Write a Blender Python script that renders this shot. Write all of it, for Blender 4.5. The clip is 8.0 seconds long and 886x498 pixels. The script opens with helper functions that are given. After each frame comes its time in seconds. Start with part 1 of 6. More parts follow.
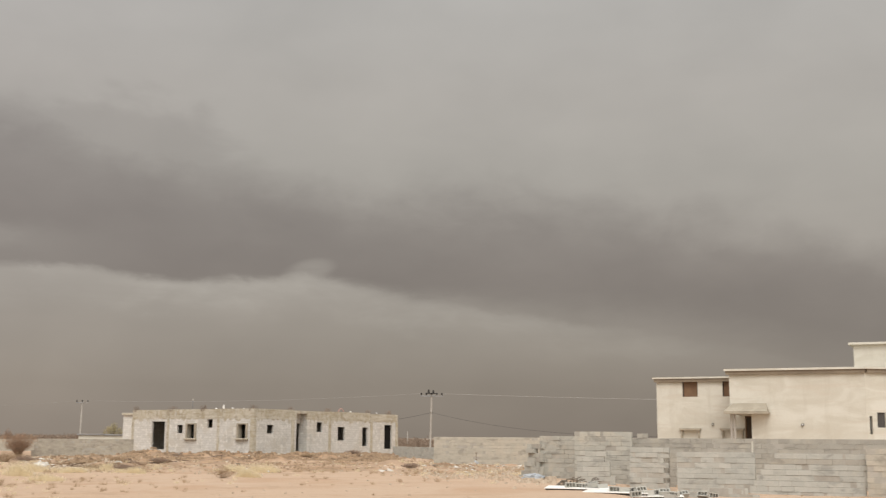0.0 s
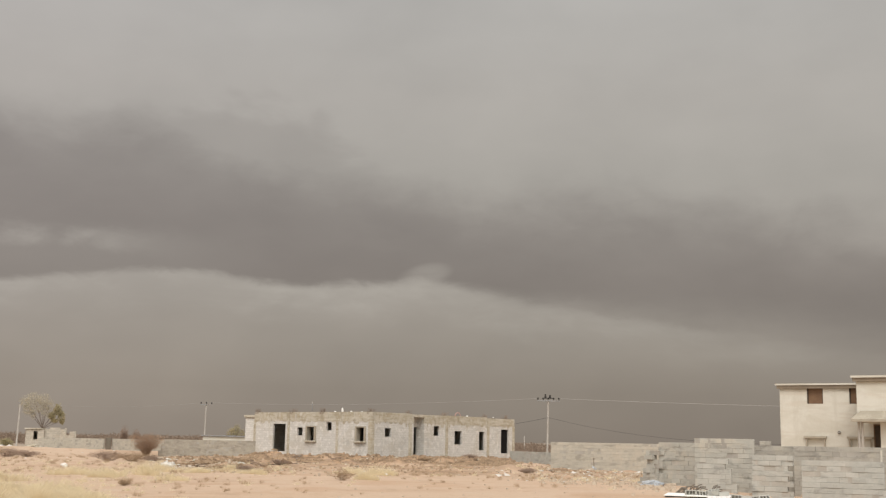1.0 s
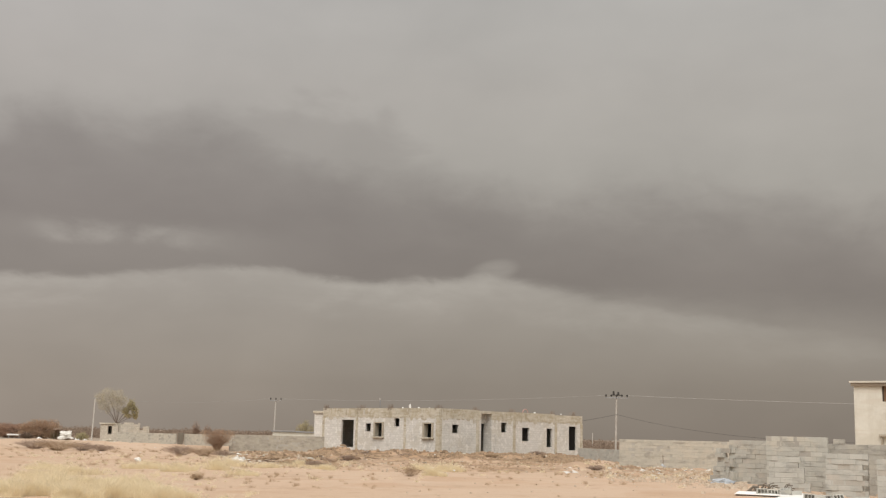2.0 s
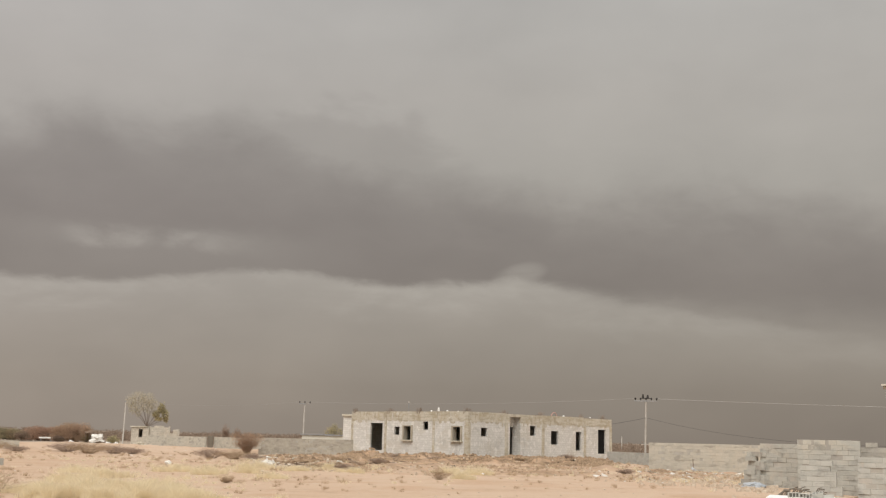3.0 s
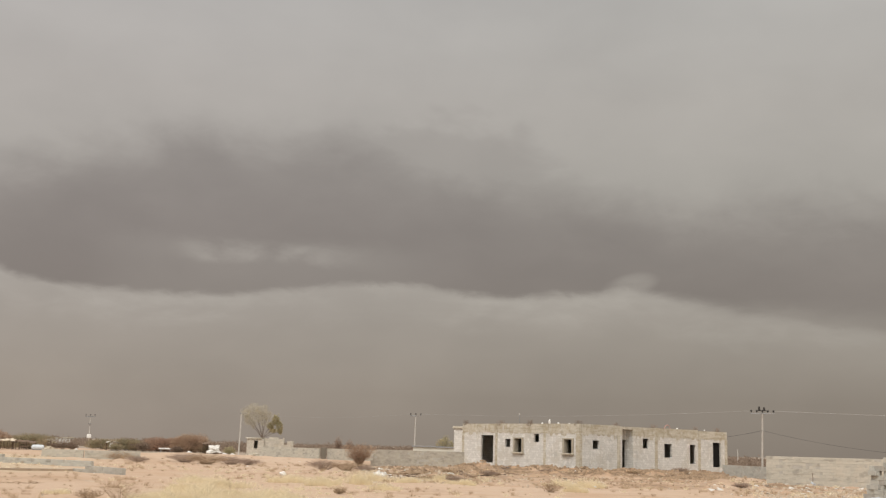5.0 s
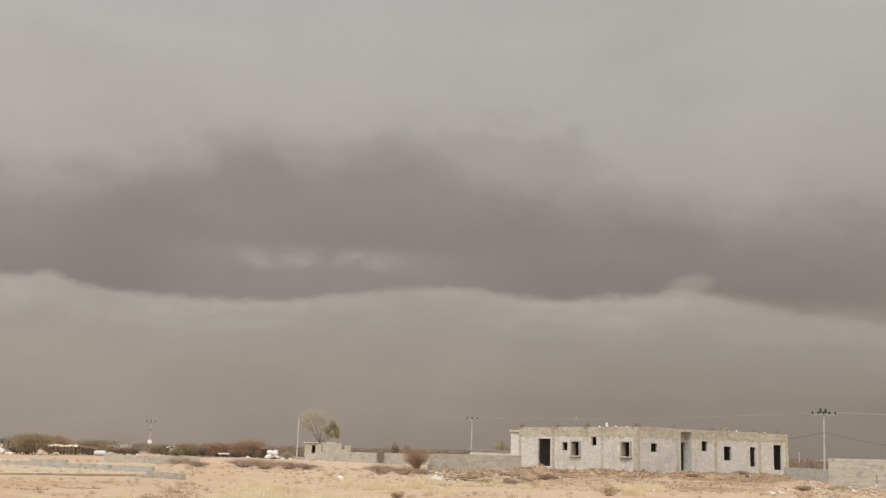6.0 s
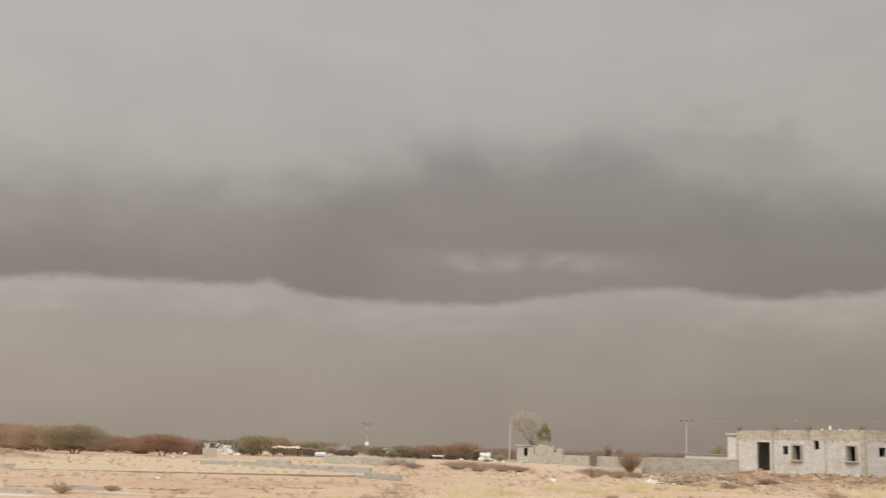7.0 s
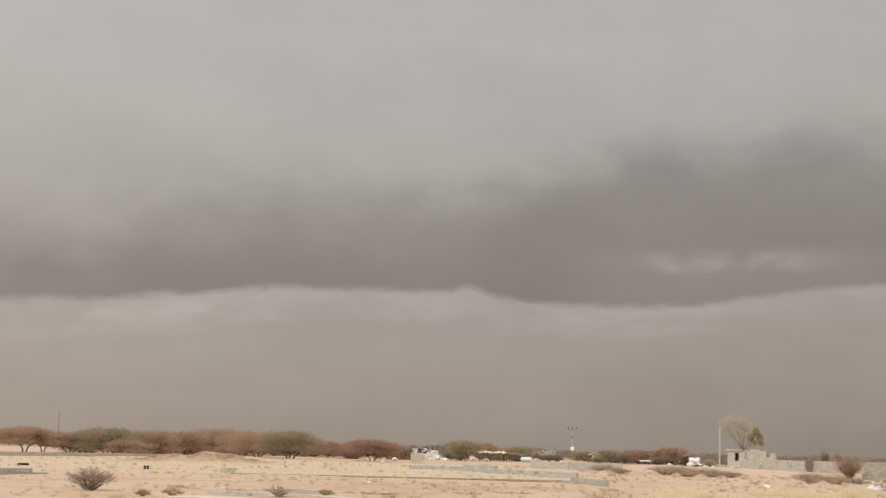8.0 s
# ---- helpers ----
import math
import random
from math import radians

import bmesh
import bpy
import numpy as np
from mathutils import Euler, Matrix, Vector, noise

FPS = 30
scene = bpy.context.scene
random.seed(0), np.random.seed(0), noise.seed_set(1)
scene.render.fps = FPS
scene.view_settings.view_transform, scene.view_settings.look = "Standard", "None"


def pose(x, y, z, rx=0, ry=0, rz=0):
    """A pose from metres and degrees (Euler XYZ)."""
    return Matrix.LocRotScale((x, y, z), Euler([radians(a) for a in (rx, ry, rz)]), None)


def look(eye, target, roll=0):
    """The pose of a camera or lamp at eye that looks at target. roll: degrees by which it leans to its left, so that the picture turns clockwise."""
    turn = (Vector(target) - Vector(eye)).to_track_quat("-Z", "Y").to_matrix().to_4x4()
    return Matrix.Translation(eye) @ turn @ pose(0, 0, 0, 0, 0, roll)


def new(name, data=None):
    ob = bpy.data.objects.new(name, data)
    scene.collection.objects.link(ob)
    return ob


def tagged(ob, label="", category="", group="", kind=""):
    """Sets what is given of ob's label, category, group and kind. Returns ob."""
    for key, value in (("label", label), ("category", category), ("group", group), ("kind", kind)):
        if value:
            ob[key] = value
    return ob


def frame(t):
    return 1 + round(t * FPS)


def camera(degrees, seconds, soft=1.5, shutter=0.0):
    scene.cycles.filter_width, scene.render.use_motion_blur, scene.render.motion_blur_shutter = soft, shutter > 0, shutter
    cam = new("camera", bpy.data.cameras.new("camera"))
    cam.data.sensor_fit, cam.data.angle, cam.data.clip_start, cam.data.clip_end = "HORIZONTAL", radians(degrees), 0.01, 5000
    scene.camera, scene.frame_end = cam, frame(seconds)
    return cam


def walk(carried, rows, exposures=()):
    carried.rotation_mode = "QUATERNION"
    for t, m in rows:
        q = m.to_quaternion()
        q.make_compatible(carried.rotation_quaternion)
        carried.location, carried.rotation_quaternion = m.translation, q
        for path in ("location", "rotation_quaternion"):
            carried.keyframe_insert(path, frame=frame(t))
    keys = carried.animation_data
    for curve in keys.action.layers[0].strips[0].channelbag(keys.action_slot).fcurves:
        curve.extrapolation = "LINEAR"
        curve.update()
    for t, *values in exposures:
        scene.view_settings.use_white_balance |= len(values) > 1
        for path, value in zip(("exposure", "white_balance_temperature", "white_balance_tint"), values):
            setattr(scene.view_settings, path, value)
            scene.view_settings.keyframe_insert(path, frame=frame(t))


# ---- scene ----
EYE = Vector((0.0, 0.0, 1.6))
cam = camera(41.94, 8.0, soft=1.25, shutter=0.2)

# seconds, bearing (degrees left of +y), tilt up, lean to the left: a pan from one standpoint
PAN = [
    (0.0, 0.082, 9.294, 0.406), (0.5, 3.736, 9.533, 0.856), (1.0, 5.896, 9.439, 1.068),
    (1.5, 7.698, 8.928, 1.246), (2.0, 9.239, 9.199, 1.355), (2.2, 9.683, 9.287, 1.377),
    (3.3, 10.865, 9.343, 1.424), (3.5, 11.008, 9.397, 1.474), (4.0, 11.44, 9.562, 1.457),
    (4.5, 13.089, 9.73, 1.508), (4.7, 14.534, 9.758, 1.56), (5.8, 18.124, 9.874, 1.45),
    (6.0, 18.85, 9.891, 1.332), (6.5, 22.577, 9.783, 1.354), (7.0, 29.233, 9.763, 1.62),
    (7.5, 35.302, 9.766, 1.719), (8.0, 39.234, 9.73, 1.542),
]


def aim(bearing, tilt):
    b, e = radians(bearing), radians(tilt)
    return Vector((-math.sin(b) * math.cos(e), math.cos(b) * math.cos(e), math.sin(e)))


walk(cam, [(t, look(EYE, EYE + 10 * aim(b, e), r)) for t, b, e, r in PAN])

# ------------------------------------------------------------------ light
SUN_AZ, SUN_EL = 184.0, 48.0      # bearing of the veiled sun, behind the standpoint
sun = new("sun", bpy.data.lights.new("sun", "SUN"))
sun.data.energy, sun.data.angle, sun.data.color = 1.1, radians(20), (1.0, 0.96, 0.90)
sun.matrix_world = look(30 * aim(SUN_AZ, SUN_EL), (0, 0, 0))


class Nodes:
    """Short hand for building a node tree."""

    def __init__(self, tree):
        self.tree = tree
        tree.nodes.clear()

    def add(self, kind, *ins, operation="", use_clamp=False, interpolation_type=""):
        n = self.tree.nodes.new(kind)
        if operation:
            n.operation = operation
        if use_clamp:
            n.use_clamp = True
        if interpolation_type:
            n.interpolation_type = interpolation_type
        for i, val in enumerate(ins):
            self.put(n.inputs[i], val)
        return n

    def put(self, socket, val):
        if val is None:
            return
        if hasattr(val, "is_linked"):
            self.tree.links.new(val, socket)
        else:
            socket.default_value = val

    def math(self, op, a, b=None, c=None, clamp=False):
        return self.add("ShaderNodeMath", a, b, c, operation=op, use_clamp=clamp).outputs[0]

    def smooth(self, x, lo, hi):
        n = self.add("ShaderNodeMapRange", x, lo, hi, interpolation_type="SMOOTHSTEP")
        return n.outputs[0]

    def ramp(self, fac, stops, mode="LINEAR"):
        n = self.add("ShaderNodeValToRGB", fac)
        n.color_ramp.interpolation = mode
        els = n.color_ramp.elements
        while len(els) < len(stops):
            els.new(0.5)
        for e, (p, c) in zip(els, stops):
            e.position = p
            e.color = (c, c, c, 1) if isinstance(c, (int, float)) else (*c, 1)
        return n.outputs[0]

    def mix(self, fac, a, b, blend="MIX"):
        n = self.add("ShaderNodeMix")
        n.data_type, n.blend_type = "RGBA", blend
        self.put(n.inputs[0], fac)
        self.put(n.inputs[6], (*a, 1) if isinstance(a, tuple) and len(a) == 3 else a)
        self.put(n.inputs[7], (*b, 1) if isinstance(b, tuple) and len(b) == 3 else b)
        return n.outputs[2]

    def noise(self, vec, scale, detail=4.0, rough=0.5, distort=0.0):
        n = self.add("ShaderNodeTexNoise")
        self.put(n.inputs["Vector"], vec)
        for k, val in (("Scale", scale), ("Detail", detail), ("Roughness", rough), ("Distortion", distort)):
            n.inputs[k].default_value = val
        return n.outputs["Fac"]

    def scaled(self, vec, xyz):
        n = self.add("ShaderNodeVectorMath", vec, xyz, operation="MULTIPLY")
        return n.outputs[0]


def srgb(r, g, b):
    return tuple(((c / 255 + 0.055) / 1.055) ** 2.4 if c > 10 else c / 255 / 12.92 for c in (r, g, b))


# overcast, dust-laden sky: a storm-cloud band over a paler gap, with a hazy horizon
world = bpy.data.worlds.new("world")
scene.world = world
world.use_nodes = True
N = Nodes(world.node_tree)
way = N.add("ShaderNodeTexCoord").outputs["Generated"]
xyz = N.add("ShaderNodeSeparateXYZ", way).outputs
az = N.math("MULTIPLY", N.math("ARCTAN2", N.math("MULTIPLY", xyz[0], -1.0), xyz[1]), 57.2958)
el = N.math("MULTIPLY", N.math("ARCSINE", xyz[2]), 57.2958)
across = N.math("DIVIDE", N.math("ADD", az, 40.0), 120.0, clamp=True)


def az_curve(pairs, top):
    return N.math("MULTIPLY", N.ramp(across, [((a + 40) / 120, v / top) for a, v in pairs], "CARDINAL"), top)


low_edge = az_curve([(-30, 1.6), (-21, 2.7), (-16.7, 3.7), (-11.5, 4.8), (-6, 5.6), (-1.5, 6.2), (1.9, 6.7), (3.7, 7.1), (5.4, 7.5), (6.5, 7.75), (7.2, 7.85),
                     (8.0, 7.6), (11, 7.4), (15.3, 7.45), (16.9, 7.75), (20.2, 7.8), (24.5, 7.3), (27.6, 7.0), (31.0, 6.9), (34.0, 7.05), (36.5, 7.35), (37.6, 7.8),
                     (39, 7.55), (44, 7.5), (47.5, 7.4), (50, 7.1), (55, 6.5), (62, 6.0), (75, 5.5)], 20)
high_edge = az_curve([(-30, 7.0), (-19.5, 8.9), (-14.3, 10.2), (-8.8, 11.0), (-2, 11.5), (4.9, 11.6), (9, 12.2), (13.2, 12.8), (18.5, 13.7), (23, 14.3), (27.5, 14.4),
                      (31, 14.0), (33.5, 13.2), (37.1, 12.3), (38.8, 11.7), (42, 12.1), (46, 12.2), (50.2, 11.7), (55.5, 10.3), (60.5, 9.1), (75, 7.5)], 20)
flat = N.scaled(way, (1.0, 1.0, 2.6))
streak = N.scaled(way, (1.0, 1.0, 3.6))
n_big = N.noise(flat, 5.0, 3.0, 0.5)
n_mid = N.noise(flat, 14.0, 5.0, 0.55, 0.3)
n_fine = N.noise(flat, 42.0, 6.0, 0.6, 0.5)
n_streak = N.noise(streak, 6.0, 5.0, 0.6, 0.4)
n_puff = N.noise(N.scaled(way, (1.0, 1.0, 1.5)), 13.0, 4.0, 0.5, 0.2)


def centred(v, amount):
    return N.math("MULTIPLY", N.math("SUBTRACT", v, 0.5), amount)


el_low = N.math("ADD", N.math("ADD", el, centred(n_mid, 0.7)), centred(n_fine, 0.5))
el_high = N.math("ADD", N.math("ADD", el, centred(n_big, 2.2)), N.math("ADD", centred(n_puff, 3.0), centred(n_fine, 0.8)))
over = N.math("SUBTRACT", el_low, low_edge)
under = N.math("SUBTRACT", high_edge, el_high)
soft_right = N.smooth(az, 8.0, -12.0)
into_low = N.add("ShaderNodeMapRange", over, N.math("SUBTRACT", -0.22, N.math("MULTIPLY", soft_right, 1.2)),
                 N.math("ADD", 0.42, N.math("MULTIPLY", soft_right, 1.9)), interpolation_type="SMOOTHSTEP").outputs[0]
into_high = N.math("ADD", N.math("MULTIPLY", N.smooth(under, -1.7, 1.5), 0.62), N.math("MULTIPLY", N.smooth(under, -2.6, 4.2), 0.38))
far_side = N.smooth(az, 36.0, 50.0)
into_high = N.math("ADD", N.math("MULTIPLY", into_high, N.math("SUBTRACT", 1.0, far_side)), N.math("MULTIPLY", N.smooth(under, -3.0, 3.8), far_side))
# a paler shoulder of cloud riding on the band
lobe_az = N.math("DIVIDE", N.math("SUBTRACT", N.math("ADD", az, centred(n_mid, 6.0)), 15.6), 5.2)
lobe_el = N.math("DIVIDE", N.math("SUBTRACT", N.math("ADD", el, centred(n_puff, 4.4)), 14.2), 2.3)
lobe = N.smooth(N.math("ADD", N.math("MULTIPLY", lobe_az, lobe_az), N.math("MULTIPLY", lobe_el, lobe_el)), 1.2, 0.3)
into_high = N.math("MAXIMUM", into_high, N.math("MULTIPLY", lobe, 0.33))
band = N.math("MULTIPLY", into_low, into_high)
# a paler rift inside the band, and pale wisps along its foot
rift = N.math("MULTIPLY", N.smooth(N.math("ABSOLUTE", N.math("SUBTRACT", el_low, 9.15)), 0.75, 0.1),
              N.math("MULTIPLY", N.smooth(az, 18.5, 24.0), N.smooth(az, 30.0, 27.5)))
band = N.math("MULTIPLY", band, N.math("SUBTRACT", 1.0, N.math("MULTIPLY", N.math("MULTIPLY", rift, N.smooth(n_mid, 0.25, 0.55)), 0.85)))
# the lit underside of the band, and the break through it
belly = N.math("MULTIPLY", N.smooth(N.math("SUBTRACT", el_low, N.math("ADD", 9.6, centred(n_mid, 1.6))), 0.7, -0.5), N.math("MULTIPLY", N.smooth(az, 13.0, 21.0), N.smooth(az, 34.0, 30.0)))
break_az = N.math("DIVIDE", N.math("SUBTRACT", N.math("ADD", az, N.math("MULTIPLY", N.math("SUBTRACT", el, 8.2), 0.9)), 6.7), 1.3)
break_el = N.math("DIVIDE", N.math("SUBTRACT", el, 8.1), 0.7)
gap = N.smooth(N.math("ADD", N.math("MULTIPLY", break_az, break_az), N.math("MULTIPLY", break_el, break_el)), 1.2, 0.0)
band = N.math("MULTIPLY", band, N.math("SUBTRACT", 1.0, N.math("ADD", N.math("MULTIPLY", belly, 0.24), N.math("MULTIPLY", N.math("MULTIPLY", gap, N.smooth(n_mid, 0.2, 0.6)), 0.7), clamp=True)))
wisp = N.math("MULTIPLY", N.smooth(over, -2.2, -0.2), N.smooth(over, 0.35, -0.15))
wisp = N.math("MULTIPLY", wisp, N.math("ADD", 0.35, N.smooth(N.math("ADD", N.math("MULTIPLY", n_streak, 0.5), N.math("MULTIPLY", n_mid, 0.5)), 0.42, 0.66)))

height = N.math("DIVIDE", el, 90.0, clamp=True)
clear = N.ramp(height, [(0.0, srgb(136, 126, 115)), (2.5 / 90, srgb(141, 132, 121)), (5 / 90, srgb(154, 146, 136)),
                        (8 / 90, srgb(164, 157, 148)), (13 / 90, srgb(170, 165, 157)), (17 / 90, srgb(178, 173, 166)),
                        (22 / 90, srgb(180, 177, 172)), (35 / 90, (0.66, 0.64, 0.615)), (60 / 90, (1.05, 1.02, 0.975)),
                        (1.0, (1.25, 1.21, 1.15))])
shade = N.ramp(height, [(0.0, srgb(126, 119, 110)), (8 / 90, srgb(133, 125, 118)), (14 / 90, srgb(142, 135, 129)), (1.0, srgb(152, 146, 140))])
sky_col = N.mix(N.math("MULTIPLY", band, 0.95), clear, shade)
sky_col = N.mix(N.math("MULTIPLY", N.math("MULTIPLY", wisp, N.math("SUBTRACT", 1.0, N.math("MULTIPLY", soft_right, 0.7))), 0.46), sky_col, srgb(184, 178, 168))
# broad mottling, and the side towards +az a little brighter at the foot
mott = N.math("ADD", 0.88, N.math("ADD", N.math("MULTIPLY", n_big, 0.16), N.math("ADD", N.math("MULTIPLY", n_streak, 0.05), centred(n_puff, 0.13))))
mott = N.math("MULTIPLY", mott, N.ramp(across, [(0.0, 1.06), (0.16, 1.05), (0.4, 1.0), (0.73, 1.065), (0.86, 1.19), (1.0, 1.22)]))
dusty = N.math("MULTIPLY", N.smooth(el, 7.5, 1.5), N.smooth(az, -14.0, 46.0))
mott = N.math("MULTIPLY", mott, N.math("ADD", 1.0, N.math("MULTIPLY", dusty, 0.33)))
sky_col = N.mix(1.0, sky_col, N.add("ShaderNodeCombineXYZ", mott, mott, mott).outputs[0], "MULTIPLY")
sky_col = N.mix(N.smooth(az, 0.0, 40.0), sky_col, N.mix(1.0, sky_col, (1.01, 1.0, 1.02), "MULTIPLY"))
# behind the standpoint the veil is thin and bright round the sun
sd = aim(SUN_AZ, SUN_EL)
facing = N.add("ShaderNodeVectorMath", way, tuple(sd), operation="DOT_PRODUCT").outputs["Value"]
veil = N.math("MULTIPLY", N.math("POWER", N.math("MAXIMUM", facing, 0.0), 3.0), 1.6)
sky_col = N.mix(1.0, sky_col, N.mix(veil, (0.0, 0.0, 0.0), (1.0, 0.96, 0.91)), "ADD")
sky_tex = N.add("ShaderNodeTexSky")
sky_tex.sky_type, sky_tex.sun_disc, sky_tex.dust_density = "NISHITA", False, 6.0
sky_tex.sun_elevation, sky_tex.sun_rotation = radians(SUN_EL), radians(-SUN_AZ)
b_cloud = N.add("ShaderNodeBackground", sky_col, 1.0)
b_blue = N.add("ShaderNodeBackground", sky_tex.outputs[0], 0.08)
both = N.add("ShaderNodeMixShader", 0.05, b_cloud.outputs[0], b_blue.outputs[0])
N.add("ShaderNodeOutputWorld", both.outputs[0])

# ------------------------------------------------------------------ materials


def material(name):
    m = bpy.data.materials.new(name)
    m.use_nodes = True
    t = Nodes(m.node_tree)
    return m, t


def finish(t, colour, rough=0.9, bump=None, strength=0.3, distance=0.02, metal=0.0, spec=0.2):
    b = t.add("ShaderNodeBsdfPrincipled")
    t.put(b.inputs["Base Color"], (*colour, 1) if isinstance(colour, tuple) and len(colour) == 3 else colour)
    t.put(b.inputs["Roughness"], rough)
    b.inputs["Metallic"].default_value = metal
    b.inputs["Specular IOR Level"].default_value = spec
    if bump is not None:
        n = t.add("ShaderNodeBump")
        n.inputs["Strength"].default_value, n.inputs["Distance"].default_value = strength, distance
        t.put(n.inputs["Height"], bump)
        t.put(b.inputs["Normal"], n.outputs[0])
    t.add("ShaderNodeOutputMaterial", b.outputs[0])


def weathered(name, a, b, c, scale=2.0, rough=0.9, metal=0.0, bump=0.3, rand=0.25, spec=0.2, blotch=None):
    """Colour a mottled with b, stained with c, differing a little from object to object."""
    m, t = material(name)
    p = t.add("ShaderNodeTexCoord").outputs["Object"]
    inf = t.add("ShaderNodeObjectInfo").outputs["Random"]
    far = t.add("ShaderNodeVectorMath", p, t.add("ShaderNodeCombineXYZ", t.math("MULTIPLY", inf, 37.0), 0.0, 0.0).outputs[0], operation="ADD").outputs[0]
    big, fine = t.noise(far, scale, 5, 0.6), t.noise(far, scale * 14, 4, 0.6)
    col = t.mix(t.smooth(big, 0.35, 0.65), a, b)
    col = t.mix(t.math("MULTIPLY", t.smooth(t.noise(far, scale * 0.6, 6, 0.7, 1.0), 0.52, 0.75), 0.7), col, c)
    if blotch:
        wide = t.add("ShaderNodeNewGeometry").outputs["Position"]
        col = t.mix(t.math("MULTIPLY", t.smooth(t.noise(wide, 0.75, 6, 0.66, 0.6), 0.50, 0.68), 0.6), col, blotch)
        soot = t.noise(t.scaled(wide, (1.0, 1.0, 2.2)), 1.6, 5, 0.62, 0.5)
        col = t.mix(t.math("MULTIPLY", t.smooth(soot, 0.52, 0.68), 0.6), col, tuple(v * 0.62 for v in b))
    k = t.math("ADD", 1.0 - rand / 2, t.math("MULTIPLY", inf, rand))
    k = t.math("MULTIPLY", k, t.math("ADD", 0.85, t.math("MULTIPLY", fine, 0.3)))
    col = t.mix(1.0, col, t.add("ShaderNodeCombineXYZ", k, k, k).outputs[0], "MULTIPLY")
    finish(t, col, rough, fine, bump, 0.01, metal, spec)
    return m


M_BLOCK = weathered("concrete_block", (0.435, 0.425, 0.38), (0.395, 0.386, 0.345), (0.455, 0.425, 0.36), 2.5, 0.95, rand=0.15, blotch=(0.50, 0.455, 0.375))
M_BLOCK_NEW = weathered("fresh_block", (0.452, 0.448, 0.408), (0.415, 0.413, 0.378), (0.46, 0.443, 0.385), 2.5, 0.95, rand=0.13, blotch=(0.49, 0.47, 0.42))
M_BLOCK_OLD = weathered("old_block", (0.395, 0.375, 0.33), (0.365, 0.347, 0.305), (0.42, 0.385, 0.32), 2.0, 0.95, rand=0.15, blotch=(0.45, 0.415, 0.345))
M_BLOCK_TAN = weathered("tan_block", (0.47, 0.437, 0.37), (0.43, 0.402, 0.342), (0.50, 0.455, 0.37), 2.5, 0.95, rand=0.13, blotch=(0.50, 0.45, 0.37))
M_BLOCK_YARD = weathered("yard_block", (0.41, 0.375, 0.315), (0.355, 0.327, 0.275), (0.45, 0.405, 0.33), 2.2, 0.95, rand=0.16, blotch=(0.50, 0.455, 0.375))
M_BLOCK_SAND = weathered("sand_caked_block", (0.36, 0.28, 0.20), (0.30, 0.235, 0.17), (0.42, 0.31, 0.21), 2.5, 0.95, rand=0.3)
M_MORTAR = weathered("mortar", (0.42, 0.395, 0.35), (0.36, 0.34, 0.30), (0.45, 0.41, 0.34), 3.0, 0.95)


def plaster():
    """Cream render with washed-down stains, patches of repair and fine trowel grain."""
    m, t = material("cream_plaster")
    p = t.add("ShaderNodeTexCoord").outputs["Object"]
    drip = t.noise(t.scaled(p, (1.3, 1.3, 0.22)), 1.0, 6, 0.65, 0.4)
    patch = t.noise(t.scaled(p, (0.35, 0.35, 0.8)), 1.0, 5, 0.6, 0.8)
    fine = t.noise(p, 9, 4, 0.6)
    col = t.mix(t.smooth(patch, 0.36, 0.64), (0.56, 0.535, 0.46), (0.64, 0.625, 0.557))
    col = t.mix(t.math("MULTIPLY", t.smooth(drip, 0.5, 0.70), 0.3), col, (0.46, 0.425, 0.35))
    band = t.noise(t.scaled(p, (0.25, 0.25, 2.4)), 1.0, 5, 0.6, 0.5)
    col = t.mix(t.math("MULTIPLY", t.smooth(band, 0.52, 0.66), 0.45), col, (0.56, 0.51, 0.43))
    k = t.math("ADD", 0.94, t.math("MULTIPLY", fine, 0.12))
    col = t.mix(1.0, col, t.add("ShaderNodeCombineXYZ", k, k, k).outputs[0], "MULTIPLY")
    finish(t, col, 0.9, patch, 0.25, 0.03)
    return m


def cast():
    """Board-marked concrete: tan, streaked with grey and pale patches."""
    m, t = material("cast_concrete")
    p = t.add("ShaderNodeTexCoord").outputs["Object"]
    a, b, c = t.noise(p, 0.9, 6, 0.65, 0.8), t.noise(t.scaled(p, (1.0, 1.0, 0.3)), 2.2, 5, 0.65), t.noise(p, 12, 4, 0.6)
    col = t.mix(t.smooth(a, 0.35, 0.62), (0.42, 0.37, 0.28), (0.52, 0.485, 0.41))
    col = t.mix(t.math("MULTIPLY", t.smooth(b, 0.52, 0.70), 0.8), col, (0.27, 0.235, 0.175))
    col = t.mix(t.math("MULTIPLY", t.smooth(t.noise(p, 1.7, 5, 0.6), 0.58, 0.68), 0.7), col, (0.60, 0.58, 0.53))
    board = t.noise(t.scaled(p, (0.5, 0.5, 3.2)), 1.3, 5, 0.65, 0.5)
    col = t.mix(t.math("MULTIPLY", t.smooth(board, 0.42, 0.70), 0.6), col, (0.285, 0.245, 0.17))
    col = t.mix(t.math("MULTIPLY", t.smooth(t.noise(p, 4.0, 4, 0.6), 0.60, 0.68), 0.6), col, (0.62, 0.60, 0.55))
    k = t.math("ADD", 0.85, t.math("MULTIPLY", c, 0.3))
    col = t.mix(1.0, col, t.add("ShaderNodeCombineXYZ", k, k, k).outputs[0], "MULTIPLY")
    finish(t, col, 0.93, c, 0.4, 0.015)
    return m


